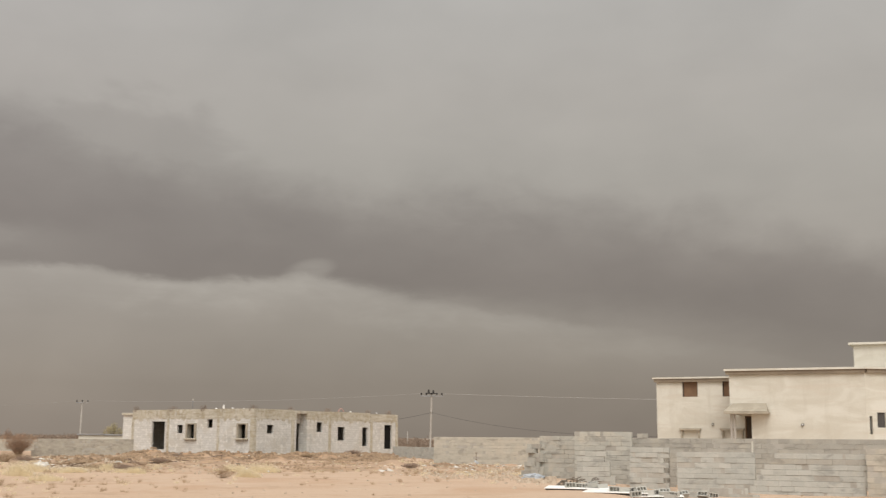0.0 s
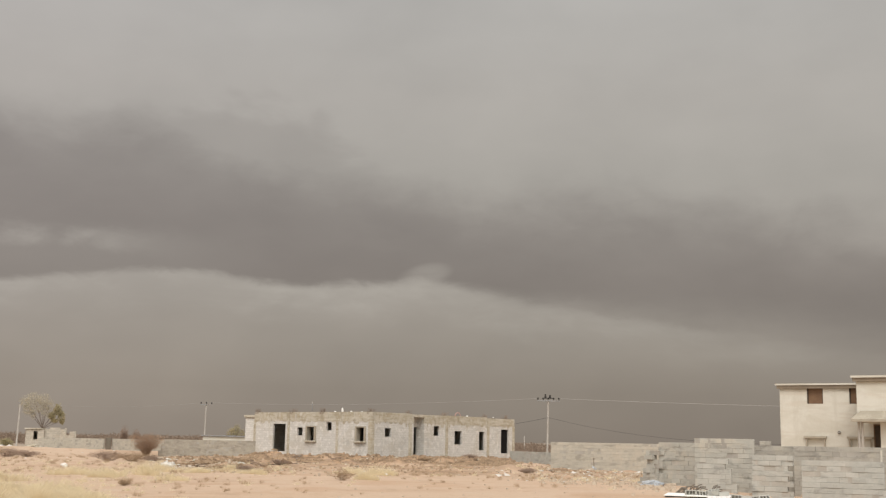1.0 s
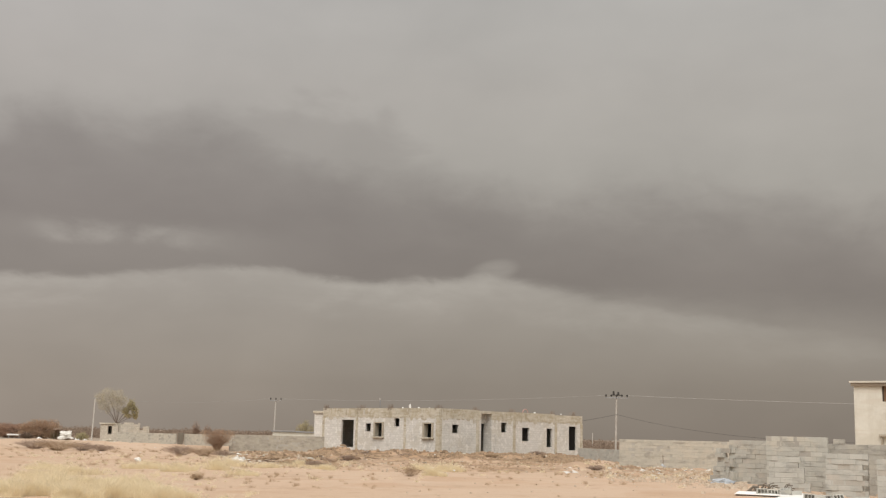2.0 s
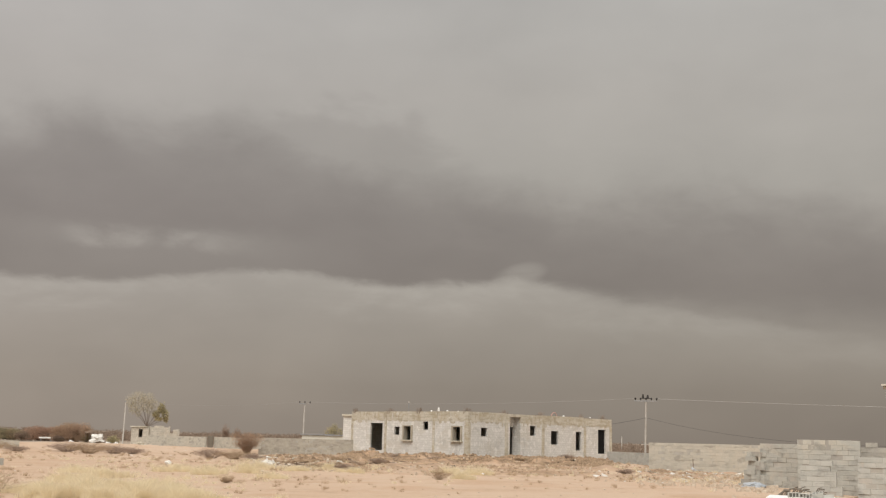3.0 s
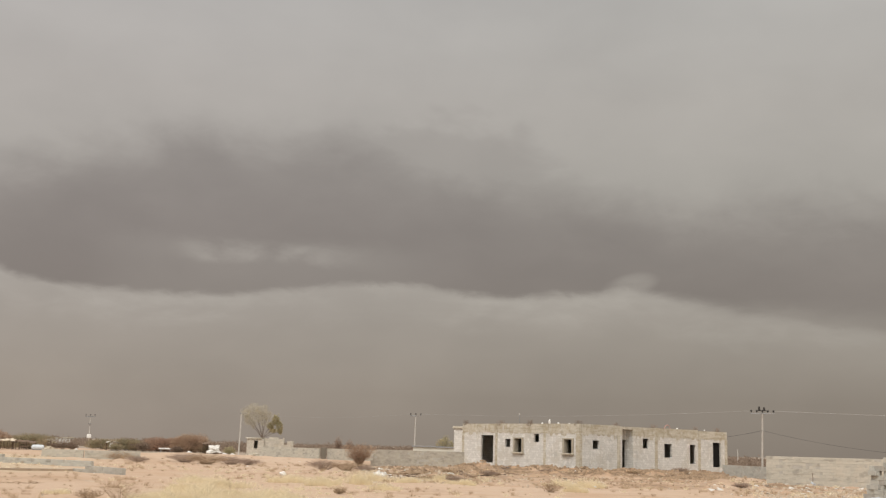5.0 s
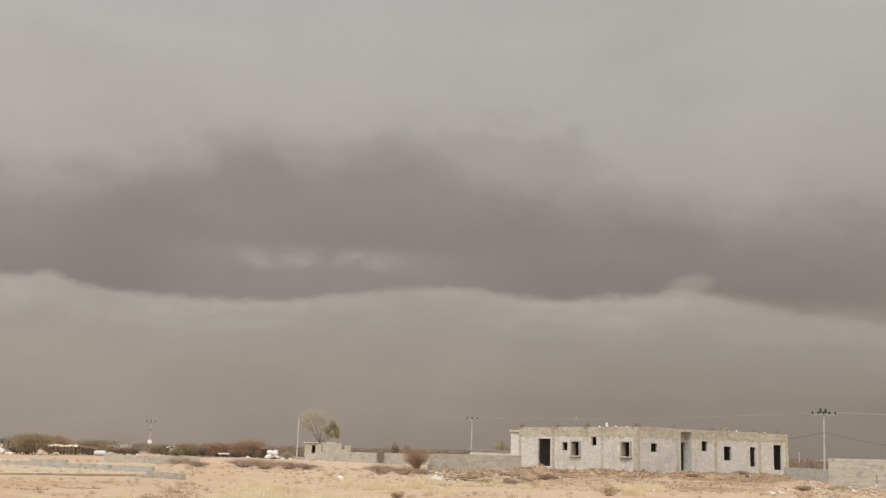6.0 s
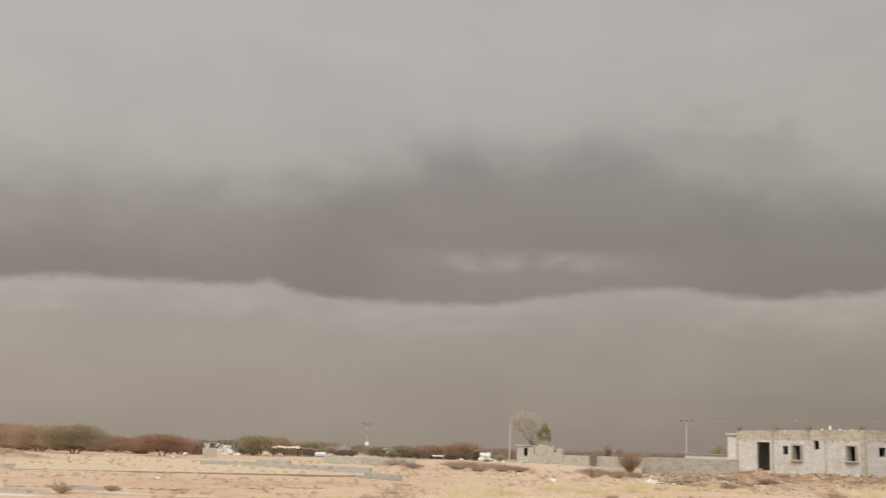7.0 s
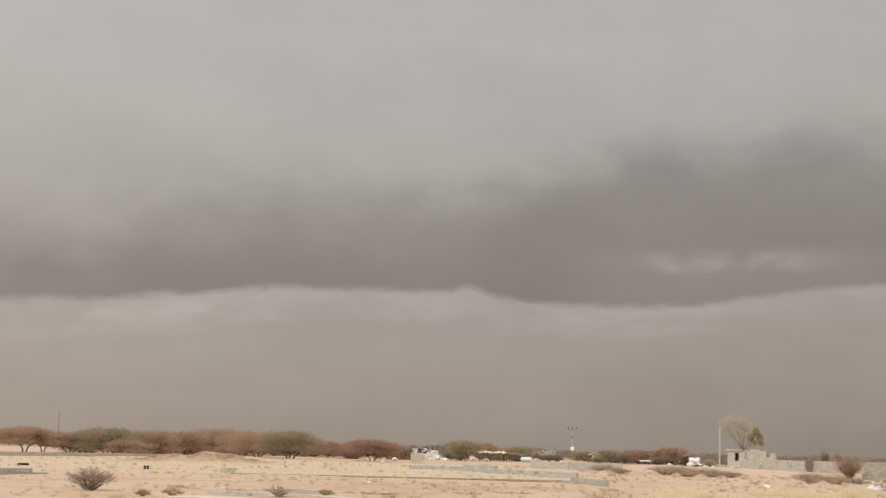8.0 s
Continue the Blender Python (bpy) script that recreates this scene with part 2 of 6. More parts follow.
M_PLASTER = plaster()
M_CONC = cast()
M_TRIM = weathered("cornice_concrete", (0.40, 0.36, 0.29), (0.33, 0.295, 0.235), (0.27, 0.235, 0.18), 1.2, 0.9, rand=0.1)
# brown moulding, coloured darker to include the shadow beneath the cornice
M_MOULD_SHADOW = weathered("brown_moulding_with_shadow", (0.24, 0.20, 0.15), (0.20, 0.165, 0.125), (0.28, 0.235, 0.18), 1.2, 0.9, rand=0.1)
M_BROWN = weathered("brown_panel", (0.20, 0.125, 0.075), (0.17, 0.105, 0.065), (0.24, 0.16, 0.10), 1.5, 0.6, rand=0.1)
M_ROOM_DARK = weathered("unlit_room_black", (0.016, 0.015, 0.014), (0.013, 0.012, 0.012), (0.02, 0.018, 0.016), 2.0, 0.95, spec=0.04)
M_WOOD_SHADE = weathered("dark_wood_and_recess_shade", (0.075, 0.055, 0.04), (0.06, 0.045, 0.033), (0.09, 0.065, 0.045), 2.0, 0.7)
M_DARK = weathered("dark_inside_and_underside", (0.10, 0.095, 0.09), (0.085, 0.08, 0.075), (0.12, 0.11, 0.10), 1.0, 0.95)
M_STEEL = weathered("grey_steel", (0.30, 0.30, 0.30), (0.24, 0.24, 0.24), (0.25, 0.19, 0.14), 3.0, 0.55, 0.4)
M_RUST = weathered("rusty_rebar", (0.30, 0.245, 0.20), (0.24, 0.195, 0.16), (0.33, 0.25, 0.185), 5.0, 0.85, 0.2)
M_POLE = weathered("pale_pole", (0.50, 0.47, 0.425), (0.44, 0.41, 0.37), (0.38, 0.33, 0.275), 1.5, 0.8)
M_WIRE = weathered("black_cable", (0.06, 0.058, 0.055), (0.05, 0.05, 0.05), (0.07, 0.065, 0.06), 1.0, 0.6)
M_WIRE_PALE = weathered("bare_wire", (0.42, 0.41, 0.39), (0.36, 0.35, 0.34), (0.30, 0.29, 0.28), 1.0, 0.5)
M_WHITE = weathered("white_sheet", (0.78, 0.77, 0.74), (0.70, 0.69, 0.66), (0.55, 0.49, 0.40), 1.5, 0.6, rand=0.1)
M_TARP = weathered("dusty_tarpaulin", (0.68, 0.66, 0.62), (0.60, 0.58, 0.54), (0.42, 0.37, 0.31), 1.2, 0.8)
M_BLUE = weathered("faded_blue_plastic", (0.44, 0.47, 0.50), (0.38, 0.42, 0.46), (0.50, 0.47, 0.43), 2.0, 0.7)
M_TANK = weathered("pale_blue_tank", (0.60, 0.64, 0.66), (0.54, 0.58, 0.61), (0.52, 0.50, 0.45), 2.0, 0.5)
M_WOOD = weathered("old_timber", (0.17, 0.12, 0.085), (0.13, 0.095, 0.07), (0.22, 0.17, 0.12), 3.0, 0.9)
M_BARK = weathered("grey_brown_bark", (0.16, 0.115, 0.085), (0.12, 0.09, 0.07), (0.20, 0.155, 0.115), 4.0, 0.95)
M_RUBBER = weathered("black_rubber", (0.035, 0.033, 0.03), (0.045, 0.042, 0.04), (0.10, 0.085, 0.07), 2.0, 0.9)
M_GREEN = weathered("faded_green_sheet", (0.115, 0.118, 0.10), (0.095, 0.10, 0.085), (0.20, 0.185, 0.15), 2.0, 0.7)
M_GATE = weathered("grey_green_metal", (0.19, 0.165, 0.13), (0.155, 0.135, 0.11), (0.23, 0.165, 0.115), 2.0, 0.7)


def block_pattern(name, a, b, c, stain):
    """Rendered blockwork whose courses are too small to build."""
    m, t = material(name)
    p = t.add("ShaderNodeTexCoord").outputs["Object"]
    s = t.add("ShaderNodeSeparateXYZ", p).outputs
    flatv = t.add("ShaderNodeCombineXYZ", t.math("ADD", s[0], s[1]), s[2], 0.0).outputs[0]
    br = t.add("ShaderNodeTexBrick")
    t.put(br.inputs["Vector"], flatv)
    for k, val in (("Scale", 1.0), ("Mortar Size", 0.014), ("Mortar Smooth", 0.3), ("Bias", 0.0), ("Brick Width", 0.42), ("Row Height", 0.205)):
        br.inputs[k].default_value = val
    br.inputs["Color1"].default_value, br.inputs["Color2"].default_value, br.inputs["Mortar"].default_value = (*a, 1), (*b, 1), (*c, 1)
    big, mid = t.noise(p, 0.55, 6, 0.65, 0.6), t.noise(p, 2.2, 5, 0.6)
    fine = t.noise(p, 30, 4, 0.6)
    col = t.mix(t.math("MULTIPLY", t.smooth(big, 0.48, 0.62), 0.5), br.outputs["Color"], stain)
    col = t.mix(t.math("MULTIPLY", t.smooth(mid, 0.54, 0.60), 0.65), col, tuple(v * 1.15 for v in a))
    col = t.mix(t.math("MULTIPLY", t.smooth(t.noise(p, 1.1, 6, 0.7, 0.9), 0.55, 0.64), 0.4), col, tuple(v * 0.68 for v in b))
    col = t.mix(t.math("MULTIPLY", t.smooth(t.noise(p, 5.0, 4, 0.6), 0.61, 0.67), 0.7), col, tuple(min(0.72, v * 1.22) for v in a))
    k = t.math("ADD", 0.84, t.math("MULTIPLY", fine, 0.32))
    col = t.mix(1.0, col, t.add("ShaderNodeCombineXYZ", k, k, k).outputs[0], "MULTIPLY")
    finish(t, col, 0.95, t.math("SUBTRACT", t.math("MULTIPLY", fine, 0.3), br.outputs["Fac"]), 0.6, 0.012)
    return m


M_RUIN = block_pattern("ruin_blockwork", (0.50, 0.455, 0.385), (0.44, 0.40, 0.335), (0.37, 0.33, 0.275), (0.50, 0.42, 0.32))
M_HOUSE = block_pattern("house_blockwork", (0.605, 0.59, 0.558), (0.535, 0.523, 0.492), (0.48, 0.463, 0.425), (0.485, 0.447, 0.378))


def earth():
    m, t = material("sandy_ground")
    p = t.add("ShaderNodeTexCoord").outputs["Object"]
    far = t.noise(p, 0.035, 5, 0.6, 0.8)
    mid = t.noise(p, 0.22, 6, 0.62, 0.6)
    small = t.noise(p, 1.6, 6, 0.65)
    grain = t.noise(p, 14, 5, 0.7)
    col = t.mix(t.smooth(far, 0.36, 0.64), (0.468, 0.341, 0.244), (0.493, 0.369, 0.272))
    col = t.mix(t.math("MULTIPLY", t.smooth(mid, 0.48, 0.68), 0.75), col, (0.43, 0.292, 0.195))
    col = t.mix(t.math("MULTIPLY", t.smooth(t.noise(p, 0.5, 7, 0.7, 0.4), 0.56, 0.72), 0.65), col, (0.50, 0.415, 0.325))
    col = t.mix(t.math("MULTIPLY", t.smooth(small, 0.56, 0.70), 0.65), col, (0.385, 0.27, 0.18))
    col = t.mix(t.math("MULTIPLY", t.smooth(grain, 0.60, 0.74), 0.4), col, (0.38, 0.30, 0.22))
    # turned soil lies darker where the heaps are, with clod shadow in its mottling
    layer = t.add("ShaderNodeVertexColor")
    layer.layer_name = "soil"
    zones = t.add("ShaderNodeSeparateColor", layer.outputs["Color"]).outputs
    col = t.mix(t.math("MULTIPLY", zones[1], t.smooth(t.math("MULTIPLY", t.noise(p, 0.35, 6, 0.65, 0.5), 1.0), 0.22, 0.55)), col, (0.485, 0.405, 0.285))
    # distant scrub soil, with the grey-brown haze put into its colour
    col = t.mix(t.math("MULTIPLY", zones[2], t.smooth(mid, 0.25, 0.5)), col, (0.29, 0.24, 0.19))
    col = t.mix(zones[0], col, t.mix(t.smooth(small, 0.35, 0.6), (0.415, 0.275, 0.17), (0.205, 0.142, 0.092)))
    k = t.math("ADD", 0.82, t.math("MULTIPLY", grain, 0.36))
    col = t.mix(1.0, col, t.add("ShaderNodeCombineXYZ", k, k, k).outputs[0], "MULTIPLY")
    finish(t, col, 0.97, t.math("ADD", t.math("MULTIPLY", small, 1.0), t.math("MULTIPLY", grain, 0.35)), 0.7, 0.10, spec=0.1)
    return m


M_EARTH = earth()


def foliage(name, a, b, c, thin=0.45):
    m, t = material(name)
    geo = t.add("ShaderNodeNewGeometry").outputs["Random Per Island"]
    p = t.add("ShaderNodeTexCoord").outputs["Object"]
    col = t.mix(geo, a, b)
    col = t.mix(t.math("MULTIPLY", t.smooth(t.noise(p, 0.8, 3, 0.5), 0.45, 0.65), 0.8), col, c)
    d = t.add("ShaderNodeBsdfDiffuse", col)
    through_leaf = t.add("ShaderNodeBsdfTranslucent", col)
    both_ways = t.add("ShaderNodeMixShader", thin, d.outputs[0], through_leaf.outputs[0])
    t.add("ShaderNodeOutputMaterial", both_ways.outputs[0])
    return m


M_LEAF_BROWN = foliage("dry_acacia_twigs", (0.50, 0.355, 0.25), (0.38, 0.265, 0.19), (0.44, 0.325, 0.22), 0.52)
M_LEAF_OLIVE = foliage("olive_acacia_leaves", (0.36, 0.31, 0.20), (0.27, 0.235, 0.15), (0.42, 0.32, 0.21), 0.5)
M_LEAF_RED = foliage("reddish_dry_twigs", (0.44, 0.29, 0.21), (0.33, 0.215, 0.155), (0.39, 0.265, 0.185), 0.5)
M_LEAF_PALE = foliage("pale_feathery_leaves", (0.60, 0.54, 0.42), (0.49, 0.44, 0.345), (0.55, 0.50, 0.385), 0.5)
M_LEAF_GREEN = foliage("dusty_green_leaves", (0.50, 0.44, 0.275), (0.39, 0.35, 0.22), (0.54, 0.46, 0.29), 0.55)
M_GRASS = foliage("dry_yellow_grass", (0.88, 0.79, 0.585), (0.70, 0.61, 0.44), (0.82, 0.73, 0.54), 0.55)
M_TUFT = foliage("dead_brown_scrub", (0.50, 0.375, 0.255), (0.38, 0.28, 0.19), (0.54, 0.42, 0.29), 0.4)
M_BRUSH = foliage("grey_brown_brush", (0.40, 0.295, 0.225), (0.30, 0.22, 0.17), (0.36, 0.275, 0.21), 0.4)
M_MAUVE = foliage("mauve_grey_twigs", (0.48, 0.375, 0.30), (0.37, 0.285, 0.23), (0.43, 0.335, 0.27), 0.45)
M_DARKBRUSH = foliage("dark_brushwood", (0.26, 0.19, 0.145), (0.18, 0.13, 0.10), (0.23, 0.18, 0.13), 0.35)
M_HAZE_SCRUB = foliage("far_dusty_scrub", (0.31, 0.24, 0.185), (0.26, 0.20, 0.155), (0.29, 0.225, 0.175), 0.5)
M_STONE = foliage("scattered_stones", (0.50, 0.42, 0.33), (0.38, 0.30, 0.22), (0.46, 0.38, 0.30), 0.0)
M_CLOD = foliage("clods_of_turned_soil", (0.39, 0.285, 0.19), (0.22, 0.16, 0.11), (0.33, 0.245, 0.165), 0.0)
M_LITTER = foliage("pale_litter", (0.68, 0.66, 0.62), (0.52, 0.49, 0.45), (0.60, 0.56, 0.50), 0.1)

# ------------------------------------------------------------------ helpers for meshes


def plan(bearing, d):
    b = radians(bearing)
    return -math.sin(b) * d, math.cos(b) * d


def part(name, bm, mat, parent, label=""):
    me = bpy.data.meshes.new(name)
    bm.to_mesh(me)
    bm.free()
    me.materials.append(mat)
    ob = new(name, me)
    ob.parent = parent
    return tagged(ob, label)


def single(name, bm, mat, m, label, category, group="", kind=""):
    me = bpy.data.meshes.new(name)
    bm.to_mesh(me)
    bm.free()
    me.materials.append(mat)
    ob = new(name, me)
    ob.matrix_world = m
    return tagged(ob, label, category, group, kind)


def thing(name, m, label, category, group="", kind=""):
    ob = new(name)
    ob.empty_display_size = 0.2
    ob.matrix_world = m
    return tagged(ob, label, category, group, kind)


def box(bm, x0, y0, z0, x1, y1, z1):
    vs = [bm.verts.new((x, y, z)) for z in (z0, z1) for y in (y0, y1) for x in (x0, x1)]
    for q in ((0, 2, 3, 1), (4, 5, 7, 6), (0, 1, 5, 4), (1, 3, 7, 5), (3, 2, 6, 7), (2, 0, 4, 6)):
        bm.faces.new([vs[i] for i in q])
    return vs


def boxes(*rows):
    bm = bmesh.new()
    for r in rows:
        box(bm, *r)
    return bm


def soft_box(x0, y0, z0, x1, y1, z1, r=0.02, seg=1):
    bm = boxes((x0, y0, z0, x1, y1, z1))
    bmesh.ops.bevel(bm, geom=bm.edges[:], offset=r, segments=seg, affect="EDGES")
    return bm


def tube(bm, pts, radii, sides=6):
    """A tapered tube along pts."""
    rings = []
    for i, p in enumerate(pts):
        p = Vector(p)
        d = (Vector(pts[min(i + 1, len(pts) - 1)]) - Vector(pts[max(i - 1, 0)])).normalized()
        a = d.orthogonal().normalized()
        b = d.cross(a)
        r = radii[i] if isinstance(radii, (list, tuple)) else radii
        rings.append([bm.verts.new(p + r * (math.cos(2 * math.pi * k / sides) * a + math.sin(2 * math.pi * k / sides) * b)) for k in range(sides)])
    for r0, r1 in zip(rings, rings[1:]):
        for k in range(sides):
            bm.faces.new((r0[k], r0[(k + 1) % sides], r1[(k + 1) % sides], r1[k]))
    bm.faces.new(rings[0][::-1])
    bm.faces.new(rings[-1])


def pierced(bm, axis, length, z0, z1, y0, y1, holes):
    """One wall along x (axis 0) or y (axis 1) with rectangular holes (a0, a1, z0, z1) through it."""
    us = sorted({0.0, length, *[a for h in holes for a in h[:2]]})
    zs = sorted({z0, z1, *[min(max(a, z0), z1) for h in holes for a in h[2:]]})
    solid = {}
    for i in range(len(us) - 1):
        for k in range(len(zs) - 1):
            u, z = (us[i] + us[i + 1]) / 2, (zs[k] + zs[k + 1]) / 2
            solid[i, k] = not any(h[0] < u < h[1] and h[2] < z < h[3] for h in holes)
    made = {}

    def vert(i, k, side):
        if (i, k, side) not in made:
            y = (y0, y1)[side]
            made[i, k, side] = bm.verts.new((us[i], y, zs[k]) if axis == 0 else (y, us[i], zs[k]))
        return made[i, k, side]

    for (i, k), full in solid.items():
        if not full:
            continue
        a, b = (i, k), (i + 1, k)
        c, d = (i + 1, k + 1), (i, k + 1)
        bm.faces.new([vert(*q, 0) for q in (a, b, c, d)])
        bm.faces.new([vert(*q, 1) for q in (d, c, b, a)])
        for (p, q), nb in (((a, b), (i, k - 1)), ((b, c), (i + 1, k)), ((c, d), (i, k + 1)), ((d, a), (i - 1, k))):
            if not solid.get(nb, False):
                bm.faces.new([vert(*q, 0), vert(*p, 0), vert(*p, 1), vert(*q, 1)])
    bmesh.ops.recalc_face_normals(bm, faces=bm.faces[:])


# ------------------------------------------------------------------ ground
# heaps: x, y, radius along, radius across, height, turn of the long axis (degrees), soil tint
HEAPS = []


def heap(bearing, d, ra, rb, h, turn=0.0, soil=0.0):
    HEAPS.append((*plan(bearing, d), ra, rb, h, math.cos(radians(turn)), math.sin(radians(turn)), soil))


rnd = random.Random(4)
# spoil thrown up along both fronts of the unfinished house
for i in range(84):
    s = i / 83
    if s < 0.42:
        k = s / 0.42
        b, d = 15.0 - 5.6 * k + rnd.uniform(-.2, .2), 103 - 8.5 * k + rnd.uniform(-9, 0)
    else:
        k = (s - 0.42) / 0.58
        b, d = 9.2 - 7.0 * k + rnd.uniform(-.2, .2), 94 + 17 * k + rnd.uniform(-10, 0)
    heap(b, d, rnd.uniform(0.5, 1.5), rnd.uniform(0.5, 1.1), rnd.uniform(0.05, 0.18), rnd.uniform(0, 90), 1.0)
for i in range(30):
    b = 15.2 - 13.0 * i / 29 + rnd.uniform(-.3, .3)
    d = (103 - 8.5 * (15.0 - b) / 5.6 if b > 9.4 else 94 + 17 * (9.2 - b) / 7.0) - rnd.uniform(5, 17)
    heap(b, d, rnd.uniform(0.8, 2.0), rnd.uniform(0.4, 0.8), rnd.uniform(0.14, 0.34), rnd.uniform(-25, 35), 1.0)
for i in range(22):
    b = rnd.uniform(10.0, 19.5)
    heap(b, rnd.uniform(56, 84), rnd.uniform(0.5, 1.6), rnd.uniform(0.4, 0.9), rnd.uniform(0.08, 0.28), rnd.uniform(-20, 20), 0.65)
for i in range(10):
    heap(rnd.uniform(-3.5, 3.0), rnd.uniform(56, 74), rnd.uniform(0.5, 1.3), rnd.uniform(0.4, 0.8), rnd.uniform(0.06, 0.2), rnd.uniform(-20, 20), 0.4)
heap(50.4, 85, 3.2, 2.0, 0.62, 50, 1.0)
heap(52.3, 85, 3.4, 1.6, 0.32, 50, 1.0)
heap(48.9, 84, 1.8, 1.3, 0.26, 50, 1.0)
for i in range(14):
    heap(rnd.uniform(14.6, 18.6), rnd.uniform(66, 90), rnd.uniform(1.0, 2.4), rnd.uniform(0.4, 0.9), rnd.uniform(0.08, 0.20), rnd.uniform(-25, 30), rnd.uniform(0.3, 0.85))
heap(44.0, 43, 3.5, 1.0, 0.22, 40, 0.15)
heap(28.0, 120, 9, 6, 0.45, 20)
heap(24.0, 112, 7, 5, 0.40, 20)
heap(33.5, 88, 3, 1.6, 0.25, 30)
heap(30.0, 84, 3, 2, 0.30, 30, 0.2)
heap(9.8, 100, 6, 4, 0.16, 0, 0.5)
heap(40.0, 40, 2.5, 0.6, 0.12, 42, 0.3)
heap(38.0, 47, 4, 0.9, 0.16, 36, 0.3)
for i in range(46):
    heap(rnd.uniform(32, 61), rnd.uniform(31, 58), rnd.uniform(0.5, 1.8), rnd.uniform(0.15, 0.4), rnd.uniform(0.03, 0.09), rnd.uniform(25, 65), rnd.uniform(0.1, 0.45))
for i in range(26):
    heap(rnd.uniform(-3, 24), rnd.uniform(31, 52), rnd.uniform(0.6, 2.2), rnd.uniform(0.15, 0.4), rnd.uniform(0.02, 0.06), rnd.uniform(-15, 25), rnd.uniform(0.05, 0.3))


def ease(v, lo, hi):
    k = min(1.0, max(0.0, (v - lo) / (hi - lo)))
    return k * k * (3 - 2 * k)


def ground_at(x, y):
    d = math.hypot(x, y)
    z = 0.16 * (noise.noise(Vector((x * 0.045, y * 0.045, 3.1)))) + 0.05 * noise.noise(Vector((x * 0.3, y * 0.3, 7.7)))
    z += 0.022 * noise.noise(Vector((x * 1.3, y * 1.3, 1.7)))
    near = min(1.0, max(0.0, (d - 10) / 20))
    z *= near
    soil, straw = 0.0, 0.0
    if x > 0 and 24 < d < 54:
        bearing = math.degrees(math.atan2(-x, y))
        z -= 0.20 * ease(bearing, -5.5, -11.5) * (0.55 + 0.45 * ease(bearing, -24, -16)) * ease(d, 24, 33) * ease(d, 54, 48)
    if 45 < d < 125:
        bearing = math.degrees(math.atan2(-x, y))
        w = ease(bearing, -7, -2) * ease(bearing, 22, 18) * ease(d, 50, 62) * ease(d, 116, 104)
        if w > 0:
            z += w * (0.10 * noise.noise(Vector((x * 0.55, y * 0.55, 2.2))) + 0.075 * noise.noise(Vector((x * 1.6, y * 1.6, 5.2))))
            soil = w * min(0.9, max(0.0, 0.46 + 1.1 * noise.noise(Vector((x * 0.23, y * 0.23, 8.1))) + 0.5 * noise.noise(Vector((x * 0.9, y * 0.9, 4.1)))))
        straw = 0.6 * ease(bearing, 30, 37) * ease(d, 54, 62) * ease(d, 112, 100)
    for hx, hy, ra, rb, h, c, s, tint in HEAPS:
        dx, dy = x - hx, y - hy
        if dx * dx + dy * dy > 12 * max(ra, rb) ** 2:
            continue
        u, v = (dx * c + dy * s) / ra, (dy * c - dx * s) / rb
        e = math.exp(-(u * u + v * v))
        z += h * e * (0.85 + (0.3 if ra > 3 else 0.7) * noise.noise(Vector((x * 0.9, y * 0.9, 0.4))))
        soil = max(soil, tint * min(1.0, 1.6 * e))
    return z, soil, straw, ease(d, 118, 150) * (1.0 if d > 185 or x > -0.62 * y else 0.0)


def put(bearing, d, turn=None, sink=0.0):
    """A pose on the ground; turn: degrees that the thing's -y side is swung from facing the standpoint."""
    x, y = plan(bearing, d)
    return pose(x, y, ground_at(x, y)[0] - sink, 0, 0, bearing + (turn or 0.0))


def build_ground():
    az_fine = [-27 + 0.17 * i for i in range(int(96 / 0.17))]
    az_all = az_fine + [69 + 6 * i for i in range(1, 44)]
    radii = [0.0]
    r = 3.0
    while r < 24:
        radii.append(r)
        r *= 1.12
    while r < 165:
        radii.append(r)
        r *= 1.0075
    while r < 4500:
        radii.append(r)
        r *= 1.10
    verts, cols = [(0.0, 0.0, 0.0)], [(0.0, 0.0, 0.0, 1.0)]
    for r in radii[1:]:
        for a in az_all:
            x, y = plan(a, r)
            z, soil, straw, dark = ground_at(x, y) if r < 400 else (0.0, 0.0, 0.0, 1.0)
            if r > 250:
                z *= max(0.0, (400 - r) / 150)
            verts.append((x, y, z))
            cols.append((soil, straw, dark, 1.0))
    n = len(az_all)
    faces = [(0, 1 + (j + 1) % n, 1 + j)[::-1] for j in range(n)]
    for i in range(len(radii) - 2):
        a = 1 + i * n
        faces += [(a + j, a + n + j, a + n + (j + 1) % n, a + (j + 1) % n) for j in range(n)]
    me = bpy.data.meshes.new("ground")
    me.from_pydata(verts, [], faces)
    layer = me.color_attributes.new("soil", "FLOAT_COLOR", "POINT")
    rgba = np.array(cols, dtype=np.float32).ravel()
    layer.data.foreach_set("color", rgba)
    me.polygons.foreach_set("use_smooth", [True] * len(me.polygons))
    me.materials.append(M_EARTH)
    me.update()
    return tagged(new("ground", me), "open sandy desert ground with low heaps of soil", "ground", kind="structure")


build_ground()

# ------------------------------------------------------------------ unfinished block house
HX, HY, HTOP, HBEAM = 21.75, 14.5, 3.97, 3.15


